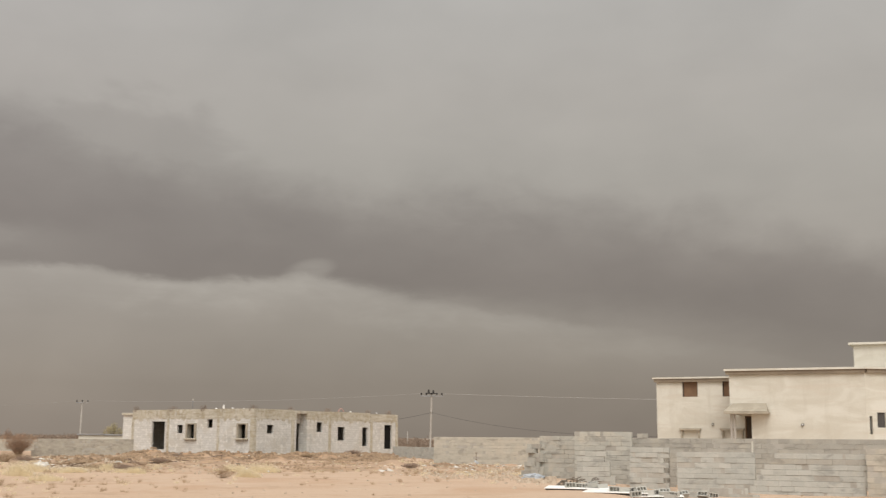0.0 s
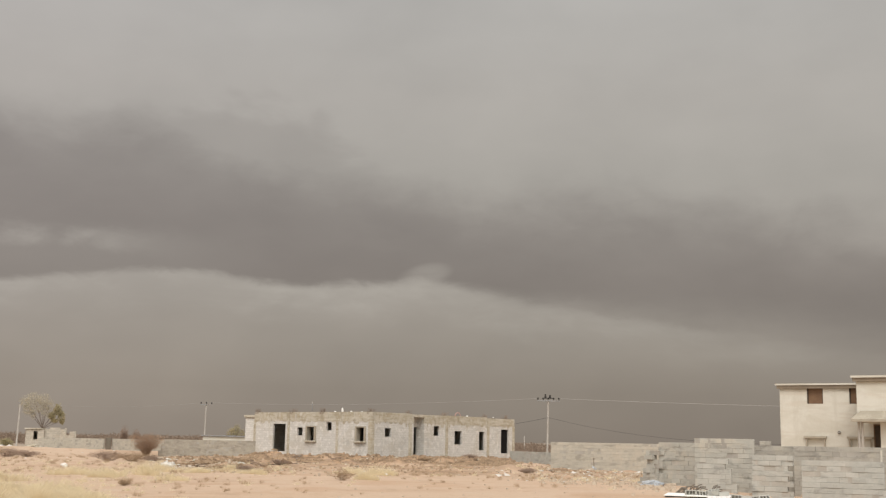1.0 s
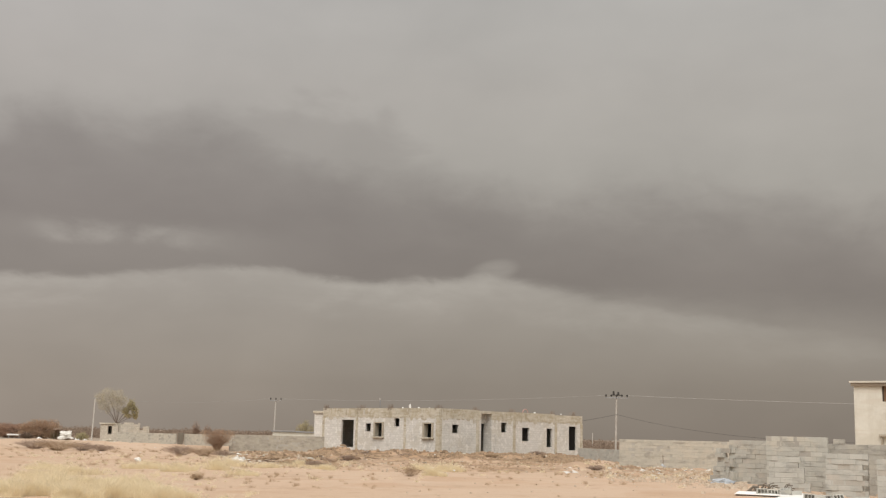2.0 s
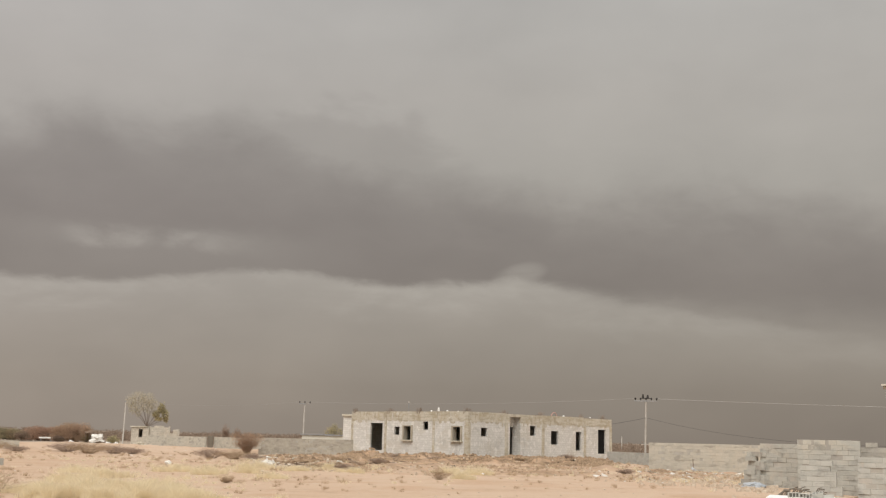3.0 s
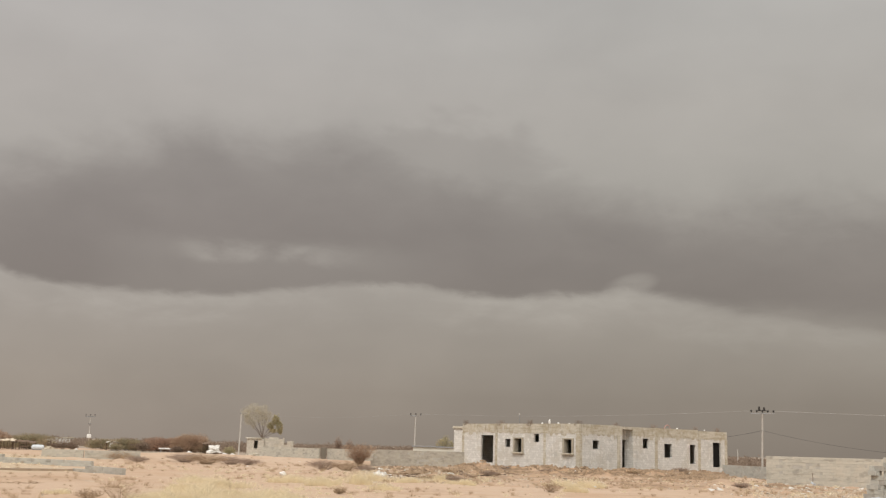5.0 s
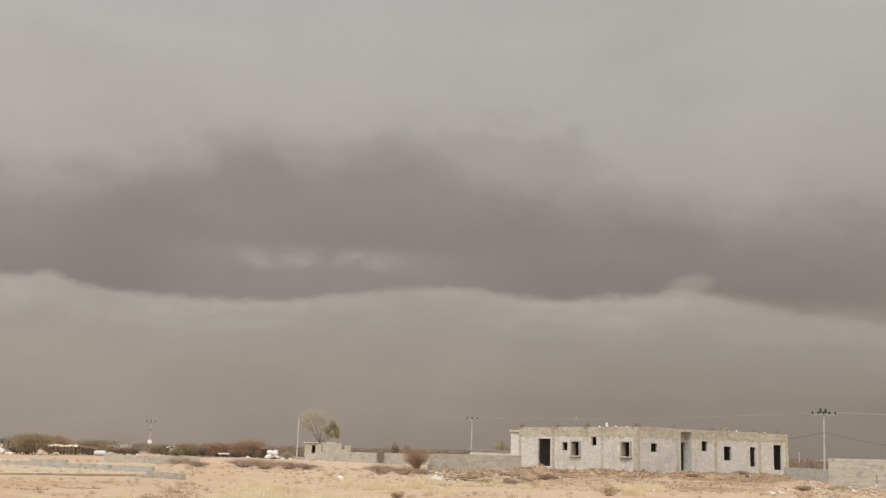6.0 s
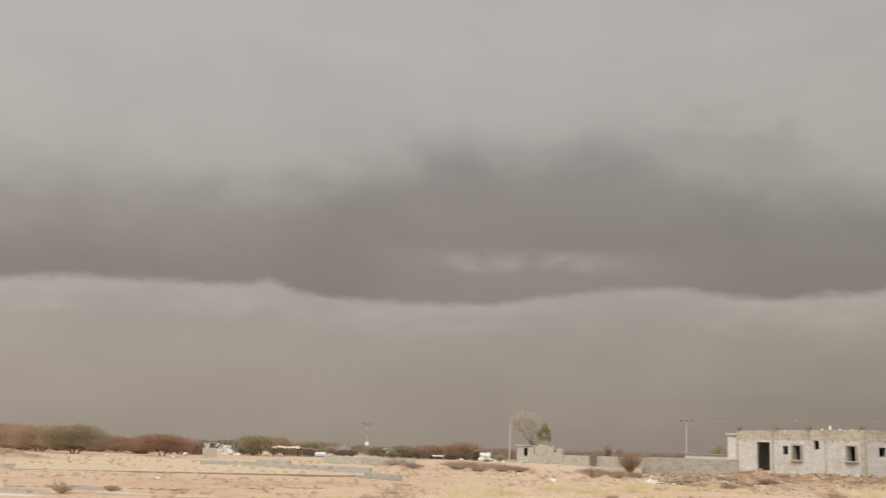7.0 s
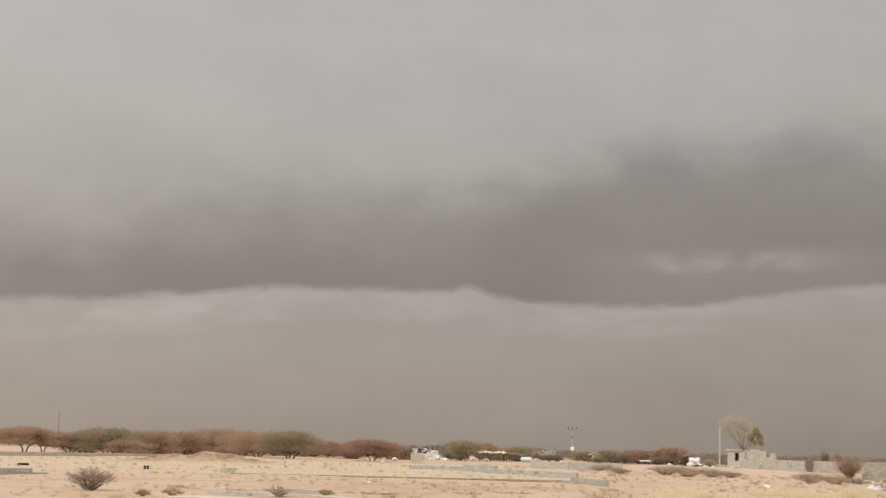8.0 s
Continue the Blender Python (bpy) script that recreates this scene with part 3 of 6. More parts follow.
def unfinished_house():
    m = Matrix.Translation((-16.06, 98.70, 0.0)) @ Matrix.Rotation(math.atan2(0.849, 0.528), 4, "Z")
    h = thing("unfinished_house", m, "single-storey unfinished house of bare grey concrete blocks", "house")
    T, Z0 = 0.2, -0.4
    south = [(1.80, 2.66, 1.90, 2.62), (5.76, 7.25, 0.16, HBEAM), (8.66, 9.50, 2.08, 2.95), (11.82, 12.95, 1.32, 2.56),
             (15.71, 16.62, 0.80, 2.56), (19.40, 20.70, 0.52, 2.84)]
    west = [(10.30, 11.90, 0.44, 2.90), (8.14, 8.80, 1.88, 2.59), (6.50, 7.66, 1.44, 2.74), (4.62, 5.24, 2.36, 3.07), (0.60, 1.76, 1.47, 2.74)]
    bm = bmesh.new()
    pierced(bm, 0, HX, Z0, HBEAM, 0.0, T, south)
    part("wall", bm, M_HOUSE, h, "grey block wall with open window holes")
    bm = bmesh.new()
    pierced(bm, 1, HY, Z0, HBEAM, 0.0, T, [(a, b, c, d) for a, b, c, d in west])
    for v in bm.verts:
        v.co.y = max(v.co.y, T)
    part("wall", bm, M_HOUSE, h, "grey block wall with door hole and window holes")
    part("wall", boxes((T, HY - T, Z0, HX - T, HY, HBEAM)), M_HOUSE, h)
    part("wall", boxes((HX - T, T, Z0, HX, HY, HBEAM)), M_HOUSE, h)
    part("floor_slab", boxes((T, T, Z0, HX - T, HY - T, 0.14)), M_CONC, h)
    part("roof_slab", boxes((T, 1.26, HBEAM + 0.1, HX - T, HY - T, HBEAM + 0.3), (T, T, HBEAM + 0.1, 5.55, 1.257, HBEAM + 0.3), (7.46, T, HBEAM + 0.1, HX - T, 1.257, HBEAM + 0.3)), M_CONC, h)
    # ring beam and low parapet, cast in pieces that stand a little uneven
    r = random.Random(3)
    edge = 0.0
    lens = [5.2, 5.2, 6.6, 4.7]
    for i, L in enumerate(lens):
        top = HTOP + (0.0, -0.05, -0.03, -0.10)[i]
        x1 = edge + L - (0.0 if i == len(lens) - 1 else 0.015)
        rows = [(edge, -0.02, HBEAM, x1, T, top)]
        if i == 1:
            rows = [(edge, -0.02, HBEAM, 5.76, T, top), (5.76, -0.02, 3.68, 7.25, T, top), (7.25, -0.02, HBEAM, x1, T, top)]
        bm = boxes(*rows)
        part("ring_beam", bm, M_CONC, h, "tan cast concrete ring beam, stained")
        edge += L
    edge = T + 0.003
    for i, L in enumerate([4.0, 5.9, 4.29]):
        part("ring_beam", boxes((-0.02, edge, HBEAM, T, edge + L - 0.01, HTOP - (0.0, 0.02, 0.04)[i])), M_CONC, h)
        edge += L
    part("ring_beam", boxes((HX - T, T + 0.003, HBEAM, HX + 0.02, HY, HTOP - 0.1)), M_CONC, h)
    part("ring_beam", boxes((T + 0.003, HY - T, HBEAM, HX - T - 0.003, HY + 0.02, HTOP - 0.04)), M_CONC, h)
    # columns, proud of the blockwork
    for x, w in ((0.0, 0.4), (5.05, 0.42), (10.4, 0.4), (17.0, 0.4), (21.35, 0.4)):
        part("column", soft_box(x, -0.045, Z0, x + w, 0.10, HBEAM - 0.003), M_CONC, h)
    for y, w in ((3.8, 0.28), (9.75, 0.3), (14.15, 0.3)):
        part("column", soft_box(-0.045, y, Z0, 0.10, y + w, HBEAM - 0.003), M_CONC, h)
    part("column", soft_box(-0.047, -0.02, Z0, 0.02, 0.32, HBEAM - 0.005), M_CONC, h)
    # cast surrounds with sills
    for y0, y1, z0, z1 in (west[2], west[4]):
        b = bmesh.new()
        box(b, -0.12, y0 - 0.02, z0, 0.42, y0 + 0.14, z1)
        box(b, -0.12, y1 - 0.14, z0, 0.42, y1 + 0.02, z1)
        box(b, -0.12, y0 + 0.14, z1 - 0.10, 0.24, y1 - 0.14, z1)
        wf = part("window_frame", b, M_TRIM, h, "cast concrete window surround")
        part("sill", soft_box(-0.26, y0 - 0.10, z0 - 0.13, 0.24, y1 + 0.10, z0 - 0.003), M_CONC, wf)
    # entrance recess with an inner doorway
    b = bmesh.new()
    box(b, 7.25, T, 0.14, 7.45, 0.95, 3.66)
    box(b, 5.56, T, 0.14, 5.76, 0.95, 3.66)
    box(b, 5.76, 0.75, 2.80, 7.25, 0.95, 3.66)
    box(b, 5.56, T, 3.663, 7.45, 1.25, 3.80)
    part("porch_wall", b, M_HOUSE, h)
    # partitions behind the openings
    b = bmesh.new()
    for x in (4.2, 10.6, 14.6, 18.2):
        box(b, x, T, 0.14, x + 0.15, HY - T, HBEAM + 0.1)
    for y in (4.6, 9.4):
        for x0, x1 in ((T, 4.2), (4.35, 10.6), (10.75, 14.6), (14.75, 18.2), (18.35, HX - T)):
            box(b, x0, y, 0.14, x1, y + 0.15, HBEAM + 0.1)
    part("partition", b, M_HOUSE, h)
    # cement that ran down from the ring beam while it was cast
    rc = random.Random(17)
    for axis, length, holes in ((0, HX, south), (1, HY, west)):
        b = bmesh.new()
        u = 0.45
        while u < length - 0.5:
            w = rc.uniform(0.12, 0.7)
            drop = rc.choice((0.06, 0.1, 0.16, 0.24, 0.34)) * rc.uniform(0.7, 1.3)
            if not any(q[0] - 0.02 < u + w and u < q[1] + 0.02 and HBEAM - drop < q[3] for q in holes):
                cut = [(u, HBEAM), (u + w, HBEAM), (u + w * rc.uniform(0.75, 1.0), HBEAM - drop * rc.uniform(0.5, 1.0)), (u + w * rc.uniform(0.3, 0.6), HBEAM - drop), (u + w * rc.uniform(0.0, 0.2), HBEAM - drop * rc.uniform(0.4, 0.9))]
                rim = [[b.verts.new((p, side, z) if axis == 0 else (side, p, z)) for p, z in cut] for side in (-0.012, 0.01)]
                b.faces.new(rim[0])
                for k in range(5):
                    b.faces.new((rim[0][k], rim[1][k], rim[1][(k + 1) % 5], rim[0][(k + 1) % 5]))
            u += w + rc.uniform(0.0, 0.5)
        bmesh.ops.recalc_face_normals(b, faces=b.faces[:])
        tagged(part("cement_run", b, M_CONC, h), "cement drips below the beam", kind="stuff")
    # added panel, not a real door: its black stands in for the room's darkness
    part("door", soft_box(19.42, 0.15, 0.53, 20.68, 0.195, 2.83, 0.01), M_ROOM_DARK, h, "added black panel standing in for the unlit room")
    # starter bars over the columns
    spots = [(0.3, 0.1), (5.1, 0.1), (10.5, 0.1), (16.9, 0.1), (20.4, 0.1), (0.1, 5.6), (0.1, 9.3), (0.1, 13.9), (8, 7), (15, 8)]
    for x, y in spots:
        b = bmesh.new()
        for k in range(34):
            px, py = x + r.gauss(0, .2), y + r.uniform(-.06, .3)
            hgt = r.uniform(0.08, 0.34)
            lean = Vector((r.uniform(-.12, .12), r.uniform(-.12, .12), hgt))
            tube(b, [(px, py, HTOP - 0.2), (px + lean.x, py + lean.y, HTOP + hgt)], 0.011, 4)
        part("starter_bar_tuft", b, M_RUST, h, "rusty steel starter bars")
    b = bmesh.new()
    tube(b, [(1.2, 8.2, HBEAM), (1.2, 8.2, 4.75)], 0.045, 8)
    vp = part("vent_pipe", b, M_STEEL, h)
    b = bmesh.new()
    tube(b, [(1.2, 8.2, 4.75), (1.2, 8.2, 4.90)], [0.07, 0.05], 8)
    part("cap", b, M_POLE, vp, "pale pipe cap")
    # pale downpipe stub in the parapet face
    part("spout", boxes((-0.07, 8.95, 3.3, -0.022, 9.05, 3.78)), M_POLE, h)
    return h, m


house, HOUSE_M = unfinished_house()


def lump(rx, ry, rz, seed, sub=2, rough=0.25):
    bm = bmesh.new()
    bmesh.ops.create_icosphere(bm, subdivisions=sub, radius=1.0)
    for v in bm.verts:
        k = 1 + rough * (1.3 * noise.noise(v.co * 1.4 + Vector((seed * 3.3, 0, 0))) + 0.7 * noise.noise(v.co * 3.6 + Vector((0, seed * 2.1, 0))))
        k = max(k, 0.3)
        v.co = Vector((v.co.x * rx * k, v.co.y * ry * k, max(v.co.z, -0.5) * rz * k + rz * 0.5))
    return bm


for i, (x, y, s) in enumerate(((0.12, 3.5, 0.11), (0.12, 4.35, 0.1), (0.12, 2.45, 0.11), (0.12, 1.2, 0.08), (13.9, 0.12, 0.11), (18.2, 0.12, 0.08))):
    single("cement_bag", lump(s, s * 0.8, s * (2.4 if i == 0 else 0.8), i), M_WHITE,
           HOUSE_M @ Matrix.Translation((x, y, HTOP - (0.03 if y > 1 else 0.04))), "crumpled white sack lying on the parapet", "sack", "sacks on the roof")
b = bmesh.new()
tube(b, [(0.42 * math.cos(a / 10 * math.pi), 0, 0.36 * math.sin(a / 10 * math.pi) - 0.02) for a in range(11)], 0.035, 6)
single("hose_loop", b, weathered("faded_red_hose", (0.55, 0.33, 0.28), (0.5, 0.3, 0.26), (0.6, 0.42, 0.36), 3.0, 0.7),
       HOUSE_M @ Matrix.Translation((12.4, 0.1, HTOP - 0.04)), "loop of faded red hose on the roof edge", "hose")


def annex():
    m = put(15.1, 124, -18)
    h = thing("roof_annex", m, "small grey block annex with an overhanging roof slab", "annex")
    part("wall", boxes((-0.5, 0, -0.4, 2.4, 4, 3.62)), M_HOUSE, h)
    part("roof", soft_box(-0.62, -0.2, 3.625, 2.6, 4.2, 3.85), M_CONC, h, "pale concrete roof slab")
    m = put(16.15, 140, -12)
    h = thing("low_building", m, "long low cream building with a flat dark-edged roof", "building")
    part("wall", boxes((-2.9, 0, -0.5, 4.4, 5, 1.62)), M_PLASTER, h)
    part("roof", soft_box(-3.05, -0.2, 1.625, -0.05, 5.2, 1.80), M_STEEL, h, "dark sheet roof edge")
    part("roof", soft_box(-0.03, -0.2, 1.60, 4.5, 5.2, 1.74), M_STEEL, h, "dark sheet roof edge")


annex()

# ------------------------------------------------------------------ cream villa behind the walls


def villa():
    m = Matrix.Translation((20.02, 81.54, 0.0)) @ Matrix.Rotation(radians(-25.0), 4, "Z")
    h = thing("villa", m, "two-storey cream plastered villa with a concrete cornice", "house")
    L1, H1, H2 = 9.0, 6.52, 6.2
    # front wing, with a porch niche
    b = bmesh.new()
    pierced(b, 0, L1, -0.3, H1, 0.0, 0.25, [(0.0, 1.45, -0.3, 3.4)])
    part("wall", b, M_PLASTER, h, "cream plaster wall with faint stains")
    # angled return beyond the corner
    turn = Matrix.Translation((L1, 0, 0)) @ Matrix.Rotation(radians(38), 4, "Z")
    side = [(0.20, 0.42, 2.05, 3.25), (0.78, 1.42, 2.5, 3.5), (1.85, 2.55, 2.5, 3.5)]
    b = bmesh.new()
    pierced(b, 0, 8.0, -0.3, H1, 0.0, 0.25, side)
    b.transform(turn)
    part("wall", b, M_PLASTER, h, "cream plaster return wall with dark openings")
    for x0, x1, z0, z1 in side:
        b = soft_box(x0, 0.12, z0, x1, 0.16, z1, 0.01)
        b.transform(turn)
        part("shutter", b, M_DARK, h, "dark window panel")
    b = boxes((-0.16, -0.3, H1 - 0.14, 8.2, 0.25, H1))
    b.transform(turn)
    part("cornice", b, M_PLASTER, h, "cream projecting cornice")
    b = boxes((0.06, -0.2, H1 - 0.40, 8.1, -0.002, H1 - 0.143))
    b.transform(turn)
    part("cornice", b, M_MOULD_SHADOW, h, "brown-grey cornice moulding, under-cornice shadow in its colour")
    part("wall", boxes((0.0, 0.253, 3.4, 0.25, 3.5, H1 - 0.15), (0.0, 3.76, -0.3, 0.25, 12.0, H1 - 0.15), (0.0, 3.5, H2 - 0.12, 0.25, 3.757, H1 - 0.15)), M_PLASTER, h)
    part("wall", boxes((0.25, 11.75, -0.3, L1 - 0.25, 12.0, H1)), M_PLASTER, h)
    part("porch_wall", boxes((0.363, 3.5, 3.33, 1.45, 3.7, 3.6), (1.453, 0.253, -0.3, 1.6, 3.7, 3.6), (0.253, 0.253, 3.4, 1.45, 3.497, 3.55)), M_PLASTER, h)
    # brown door whose dark colour includes the shade of the porch gap
    door = part("door", soft_box(0.37, 3.58, -0.25, 1.44, 3.64, 3.325), M_WOOD_SHADE, h, "brown door deep in the porch, coloured dark for the shade there")
    part("door_frame", boxes((0.366, 3.52, -0.25, 0.44, 3.577, 3.32), (0.44, 3.52, 3.25, 1.45, 3.577, 3.32)), M_BROWN, door)
    part("roof", boxes((0.25, 0.27, H1 - 0.25, L1 - 0.25, 11.75, H1 - 0.05)), M_CONC, h)
    b = boxes((0.3, 0.27, H1 - 0.25, 8.0, 6.0, H1 - 0.053))
    b.transform(turn)
    part("roof", b, M_CONC, h)
    b = boxes((-0.30, -0.30, H1 - 0.143, L1 + 0.10, 0.255, H1 - 0.003), (-0.30, 0.257, H1 - 0.14, 0.25, 12.2, H1))
    part("cornice", b, M_PLASTER, h, "cream projecting cornice")
    part("cornice", boxes((-0.2, -0.2, H1 - 0.40, L1 + 0.05, -0.002, H1 - 0.146)), M_MOULD_SHADOW, h, "brown-grey cornice moulding, under-cornice shadow in its colour")
    # set-back wing
    Y = 3.5
    wins = [(-4.15, -3.02, 4.75, 6.0), (-1.2, -0.5, 4.75, 6.0), (-4.2, -3.05, 1.35, 2.28), (-1.2, 0.1, 1.35, 2.28)]
    b = bmesh.new()
    pierced(b, 0, 6.46, -0.3, H2 - 0.123, Y, Y + 0.25, [(a + 6.1, c + 6.1, e, f) for a, c, e, f in wins])
    for v in b.verts:
        v.co.x -= 6.1
    part("wall", b, M_PLASTER, h, "cream plaster wall with window openings")
    part("wall", boxes((-6.1, Y + 0.253, -0.3, -5.85, 12.0, H2 - 0.123)), M_PLASTER, h)
    part("wall", boxes((-5.847, 11.75, -0.3, -0.003, 12.0, H2 - 0.123)), M_PLASTER, h)
    part("roof", boxes((-5.84, Y + 0.26, H2 - 0.3, -0.003, 11.74, H2 - 0.13)), M_CONC, h)
    part("cornice", boxes((-6.35, Y - 0.28, H2 - 0.12, -0.31, Y + 0.25, H2), (-6.35, Y + 0.253, H2 - 0.12, -5.85, 12.2, H2)), M_PLASTER, h)
    part("cornice", boxes((-6.25, Y - 0.2, H2 - 0.36, -0.003, Y - 0.002, H2 - 0.123)), M_MOULD_SHADOW, h, "brown-grey cornice moulding, under-cornice shadow in its colour")
    for i, (a, c, e, f) in enumerate(wins):
        if i < 2:
            w = part("window", soft_box(a, Y + 0.17, e, c, Y + 0.22, f, 0.01), M_BROWN, h, "brown boarded upper window")
            # dark strips painted for the recess shadow, widest along the low-x edge
            part("frame", boxes((a + 0.002, Y + 0.12, e, a + 0.09, Y + 0.168, f), (c - 0.06, Y + 0.12, e, c - 0.002, Y + 0.168, f), (a + 0.09, Y + 0.12, f - 0.06, c - 0.06, Y + 0.168, f)), M_WOOD_SHADE, w)
        else:
            w = part("window", soft_box(a, Y + 0.14, e, c, Y + 0.18, f, 0.01), M_PLASTER, h, "blocked lower window")
            part("hood", boxes((a - 0.22, Y - 0.22, f + 0.02, c + 0.22, Y - 0.002, f + 0.17), (a - 0.12, Y - 0.13, e, a - 0.002, Y - 0.002, f + 0.017), (c + 0.002, Y - 0.13, e, c + 0.12, Y - 0.002, f + 0.017)), M_TRIM, w, "raw concrete window hood")
    # porch canopy with a worn sloping top
    b = bmesh.new()
    vs = box(b, -0.25, -1.0, 3.40, 2.75, -0.002, 3.52)
    part("canopy", b, M_TRIM, h, "raw concrete porch canopy")
    b = bmesh.new()
    vs = box(b, -0.23, -0.98, 3.523, 2.70, -0.003, 4.15)
    for v in vs[4:]:
        if v.co.y < -0.5:
            v.co.z = 3.58
        else:
            v.co.x = 0.2 + (v.co.x + 0.23) * 0.78
    part("canopy_top", b, M_TRIM, h, "sloping cement canopy top")
    for x in (0.14, 0.36):
        c = bmesh.new()
        tube(c, [(x, -0.35, -0.3), (x, -0.35, 3.397)], 0.085, 10)
        part("column", c, M_POLE, h, "grey round porch column")
    # rooftop room
    part("rooftop_room", boxes((8.06, 3.2, H1 - 0.05, 14.4, 10.0, H1 + 1.73)), M_PLASTER, h)
    part("rooftop_cornice", boxes((7.76, 2.9, H1 + 1.733, 14.7, 10.3, H1 + 1.88)), M_PLASTER, h)
    # right-hand return of the front, beyond the corner
    for x, y, z in ((-1.95, Y, 2.72), (4.87, 0.0, 2.66)):
        b = bmesh.new()
        tube(b, [(x, y - 0.003, z), (x, y - 0.12, z)], [0.07, 0.10], 10)
        lamp = part("wall_lamp", b, M_RUBBER, h, "round bulkhead wall lamp")
        b = bmesh.new()
        tube(b, [(x, y - 0.122, z), (x, y - 0.18, z - 0.02)], [0.06, 0.04], 10)
        part("glass", b, M_WHITE, lamp, "frosted lamp glass")


villa()

# ------------------------------------------------------------------ power poles and lines


def power_pole(bearing, d, height, label, arm=1.4, lean=0.0, r=0.14, n=3, box_at=None, turn=0.0, stub=0, gear=1.0):
    m = put(bearing, d, turn)
    p = thing("power_pole", m, label, "pole", "power poles")
    top = Vector((lean, 0, height))
    b = bmesh.new()
    tube(b, [(0, 0, -0.3), tuple(top * 0.5), tuple(top)], [r, r * 0.85, r * 0.7], 8)
    part("mast", b, M_POLE, p)
    b = bmesh.new()
    box(b, lean - arm, -0.16, height - 0.35, lean + arm, -0.06, height - 0.22)
    part("crossarm", b, M_STEEL, p, "dark steel crossarm")
    for k in range(n):
        x = lean - arm * 0.92 + 1.84 * arm * k / (n - 1)
        c = bmesh.new()
        tube(c, [(x, -0.11, height - 0.22), (x, -0.11, height - 0.12), (x, -0.11, height - 0.06), (x, -0.11, height + 0.02), (x, -0.11, height + 0.10)], [0.05 * gear, 0.05 * gear, 0.11 * gear, 0.11 * gear, 0.05 * gear], 8)
        part("insulator", c, M_RUBBER, p, "dark insulator")
    if stub:
        c = bmesh.new()
        box(c, lean - 0.5, -0.14, height - 0.02, lean + 0.5, -0.04, height + 0.06)
        tube(c, [(lean - 0.35, -0.1, height + 0.05), (lean - 0.35, -0.1, height + 0.5)], [0.14, 0.08], 8)
        tube(c, [(lean + 0.2, -0.1, height + 0.05), (lean + 0.2, -0.1, height + 0.42)], [0.15, 0.09], 8)
        part("switchgear", c, M_RUBBER, p, "dark switchgear on the pole head")
    if box_at:
        part("transformer", soft_box(lean * 0.3 - 0.3, -0.55, box_at, lean * 0.3 + 0.3, -0.15, box_at + 0.55, 0.05), M_WHITE, p, "white transformer box")
        c = bmesh.new()
        box(c, -0.25, -0.3, box_at + 2.0, 0.25, -0.1, box_at + 2.12)
        part("bracket", c, M_STEEL, p)
    return m @ Vector((lean, 0, height))


POLE_A = power_pole(0.64, 140, 6.86, "pale power pole with a dark crossarm and switchgear", 1.35, 0.12, 0.125, 5, stub=1)
POLE_B = power_pole(17.25, 170, 6.42, "slim pale power pole with a short crossarm", 0.8, 0.08, 0.115, 3, gear=0.8)
POLE_C = power_pole(32.68, 180, 4.95, "distant power pole carrying a white transformer", 0.7, 0.0, 0.07, 3, box_at=1.55, gear=0.55)
for bearing, d, hgt, pale in ((57.2, 260, 6.7, 0), (54.35, 260, 6.3, 1), (46.4, 300, 4.6, 1), (39.4, 300, 3.7, 1), (1.75, 240, 3.0, 1)):
    mm = put(bearing, d)
    b = bmesh.new()
    tube(b, [(0, 0, -0.3), (0, 0, hgt)], [0.11, 0.07], 6)
    q = thing("distant_pole", mm, "thin pole standing far off beyond the scrub", "pole", "distant poles")
    part("mast", b, M_POLE if pale else M_STEEL, q)
    part("tip", boxes((-0.12, -0.05, hgt - 0.03, 0.12, 0.05, hgt + 0.03)), M_STEEL, q)


def wire(a, b, sag, r, mat, label):
    a, b = Vector(a), Vector(b)
    bm = bmesh.new()
    pts = []
    for i in range(17):
        k = i / 16
        p = a.lerp(b, k)
        p.z -= 4 * sag * k * (1 - k)
        pts.append(p - a)
    tube(bm, pts, r, 4)
    single("power_line", bm, mat, Matrix.Translation(a), label, "cable", "power lines")


up = Vector((0, 0, 1))
far_r = Vector((*plan(-30, 150), 6.4))
wire(POLE_A + Vector((1.2, 0, 0)), far_r, 0.5, 0.019, M_WIRE_PALE, "pale overhead wire running from pole to pole")
wire(POLE_A - Vector((1.2, 0, 0)), POLE_B + Vector((0.6, 0, 0)), 0.45, 0.012, M_WIRE_PALE, "pale overhead wire running from pole to pole")
wire(POLE_B - Vector((0.6, 0, 0)), Vector((*plan(25.7, 150), 5.2)), 0.5, 0.009, M_WIRE_PALE, "pale overhead wire running from pole to pole")
wire(POLE_A - 2.25 * up, Vector((*plan(-12.5, 95), 1.9)), 0.9, 0.016, M_WIRE, "black sagging service cable")
wire(POLE_A - 2.25 * up, Vector((*plan(5.5, 118), 2.7)), 0.25, 0.019, M_WIRE, "black service cable running to the house")

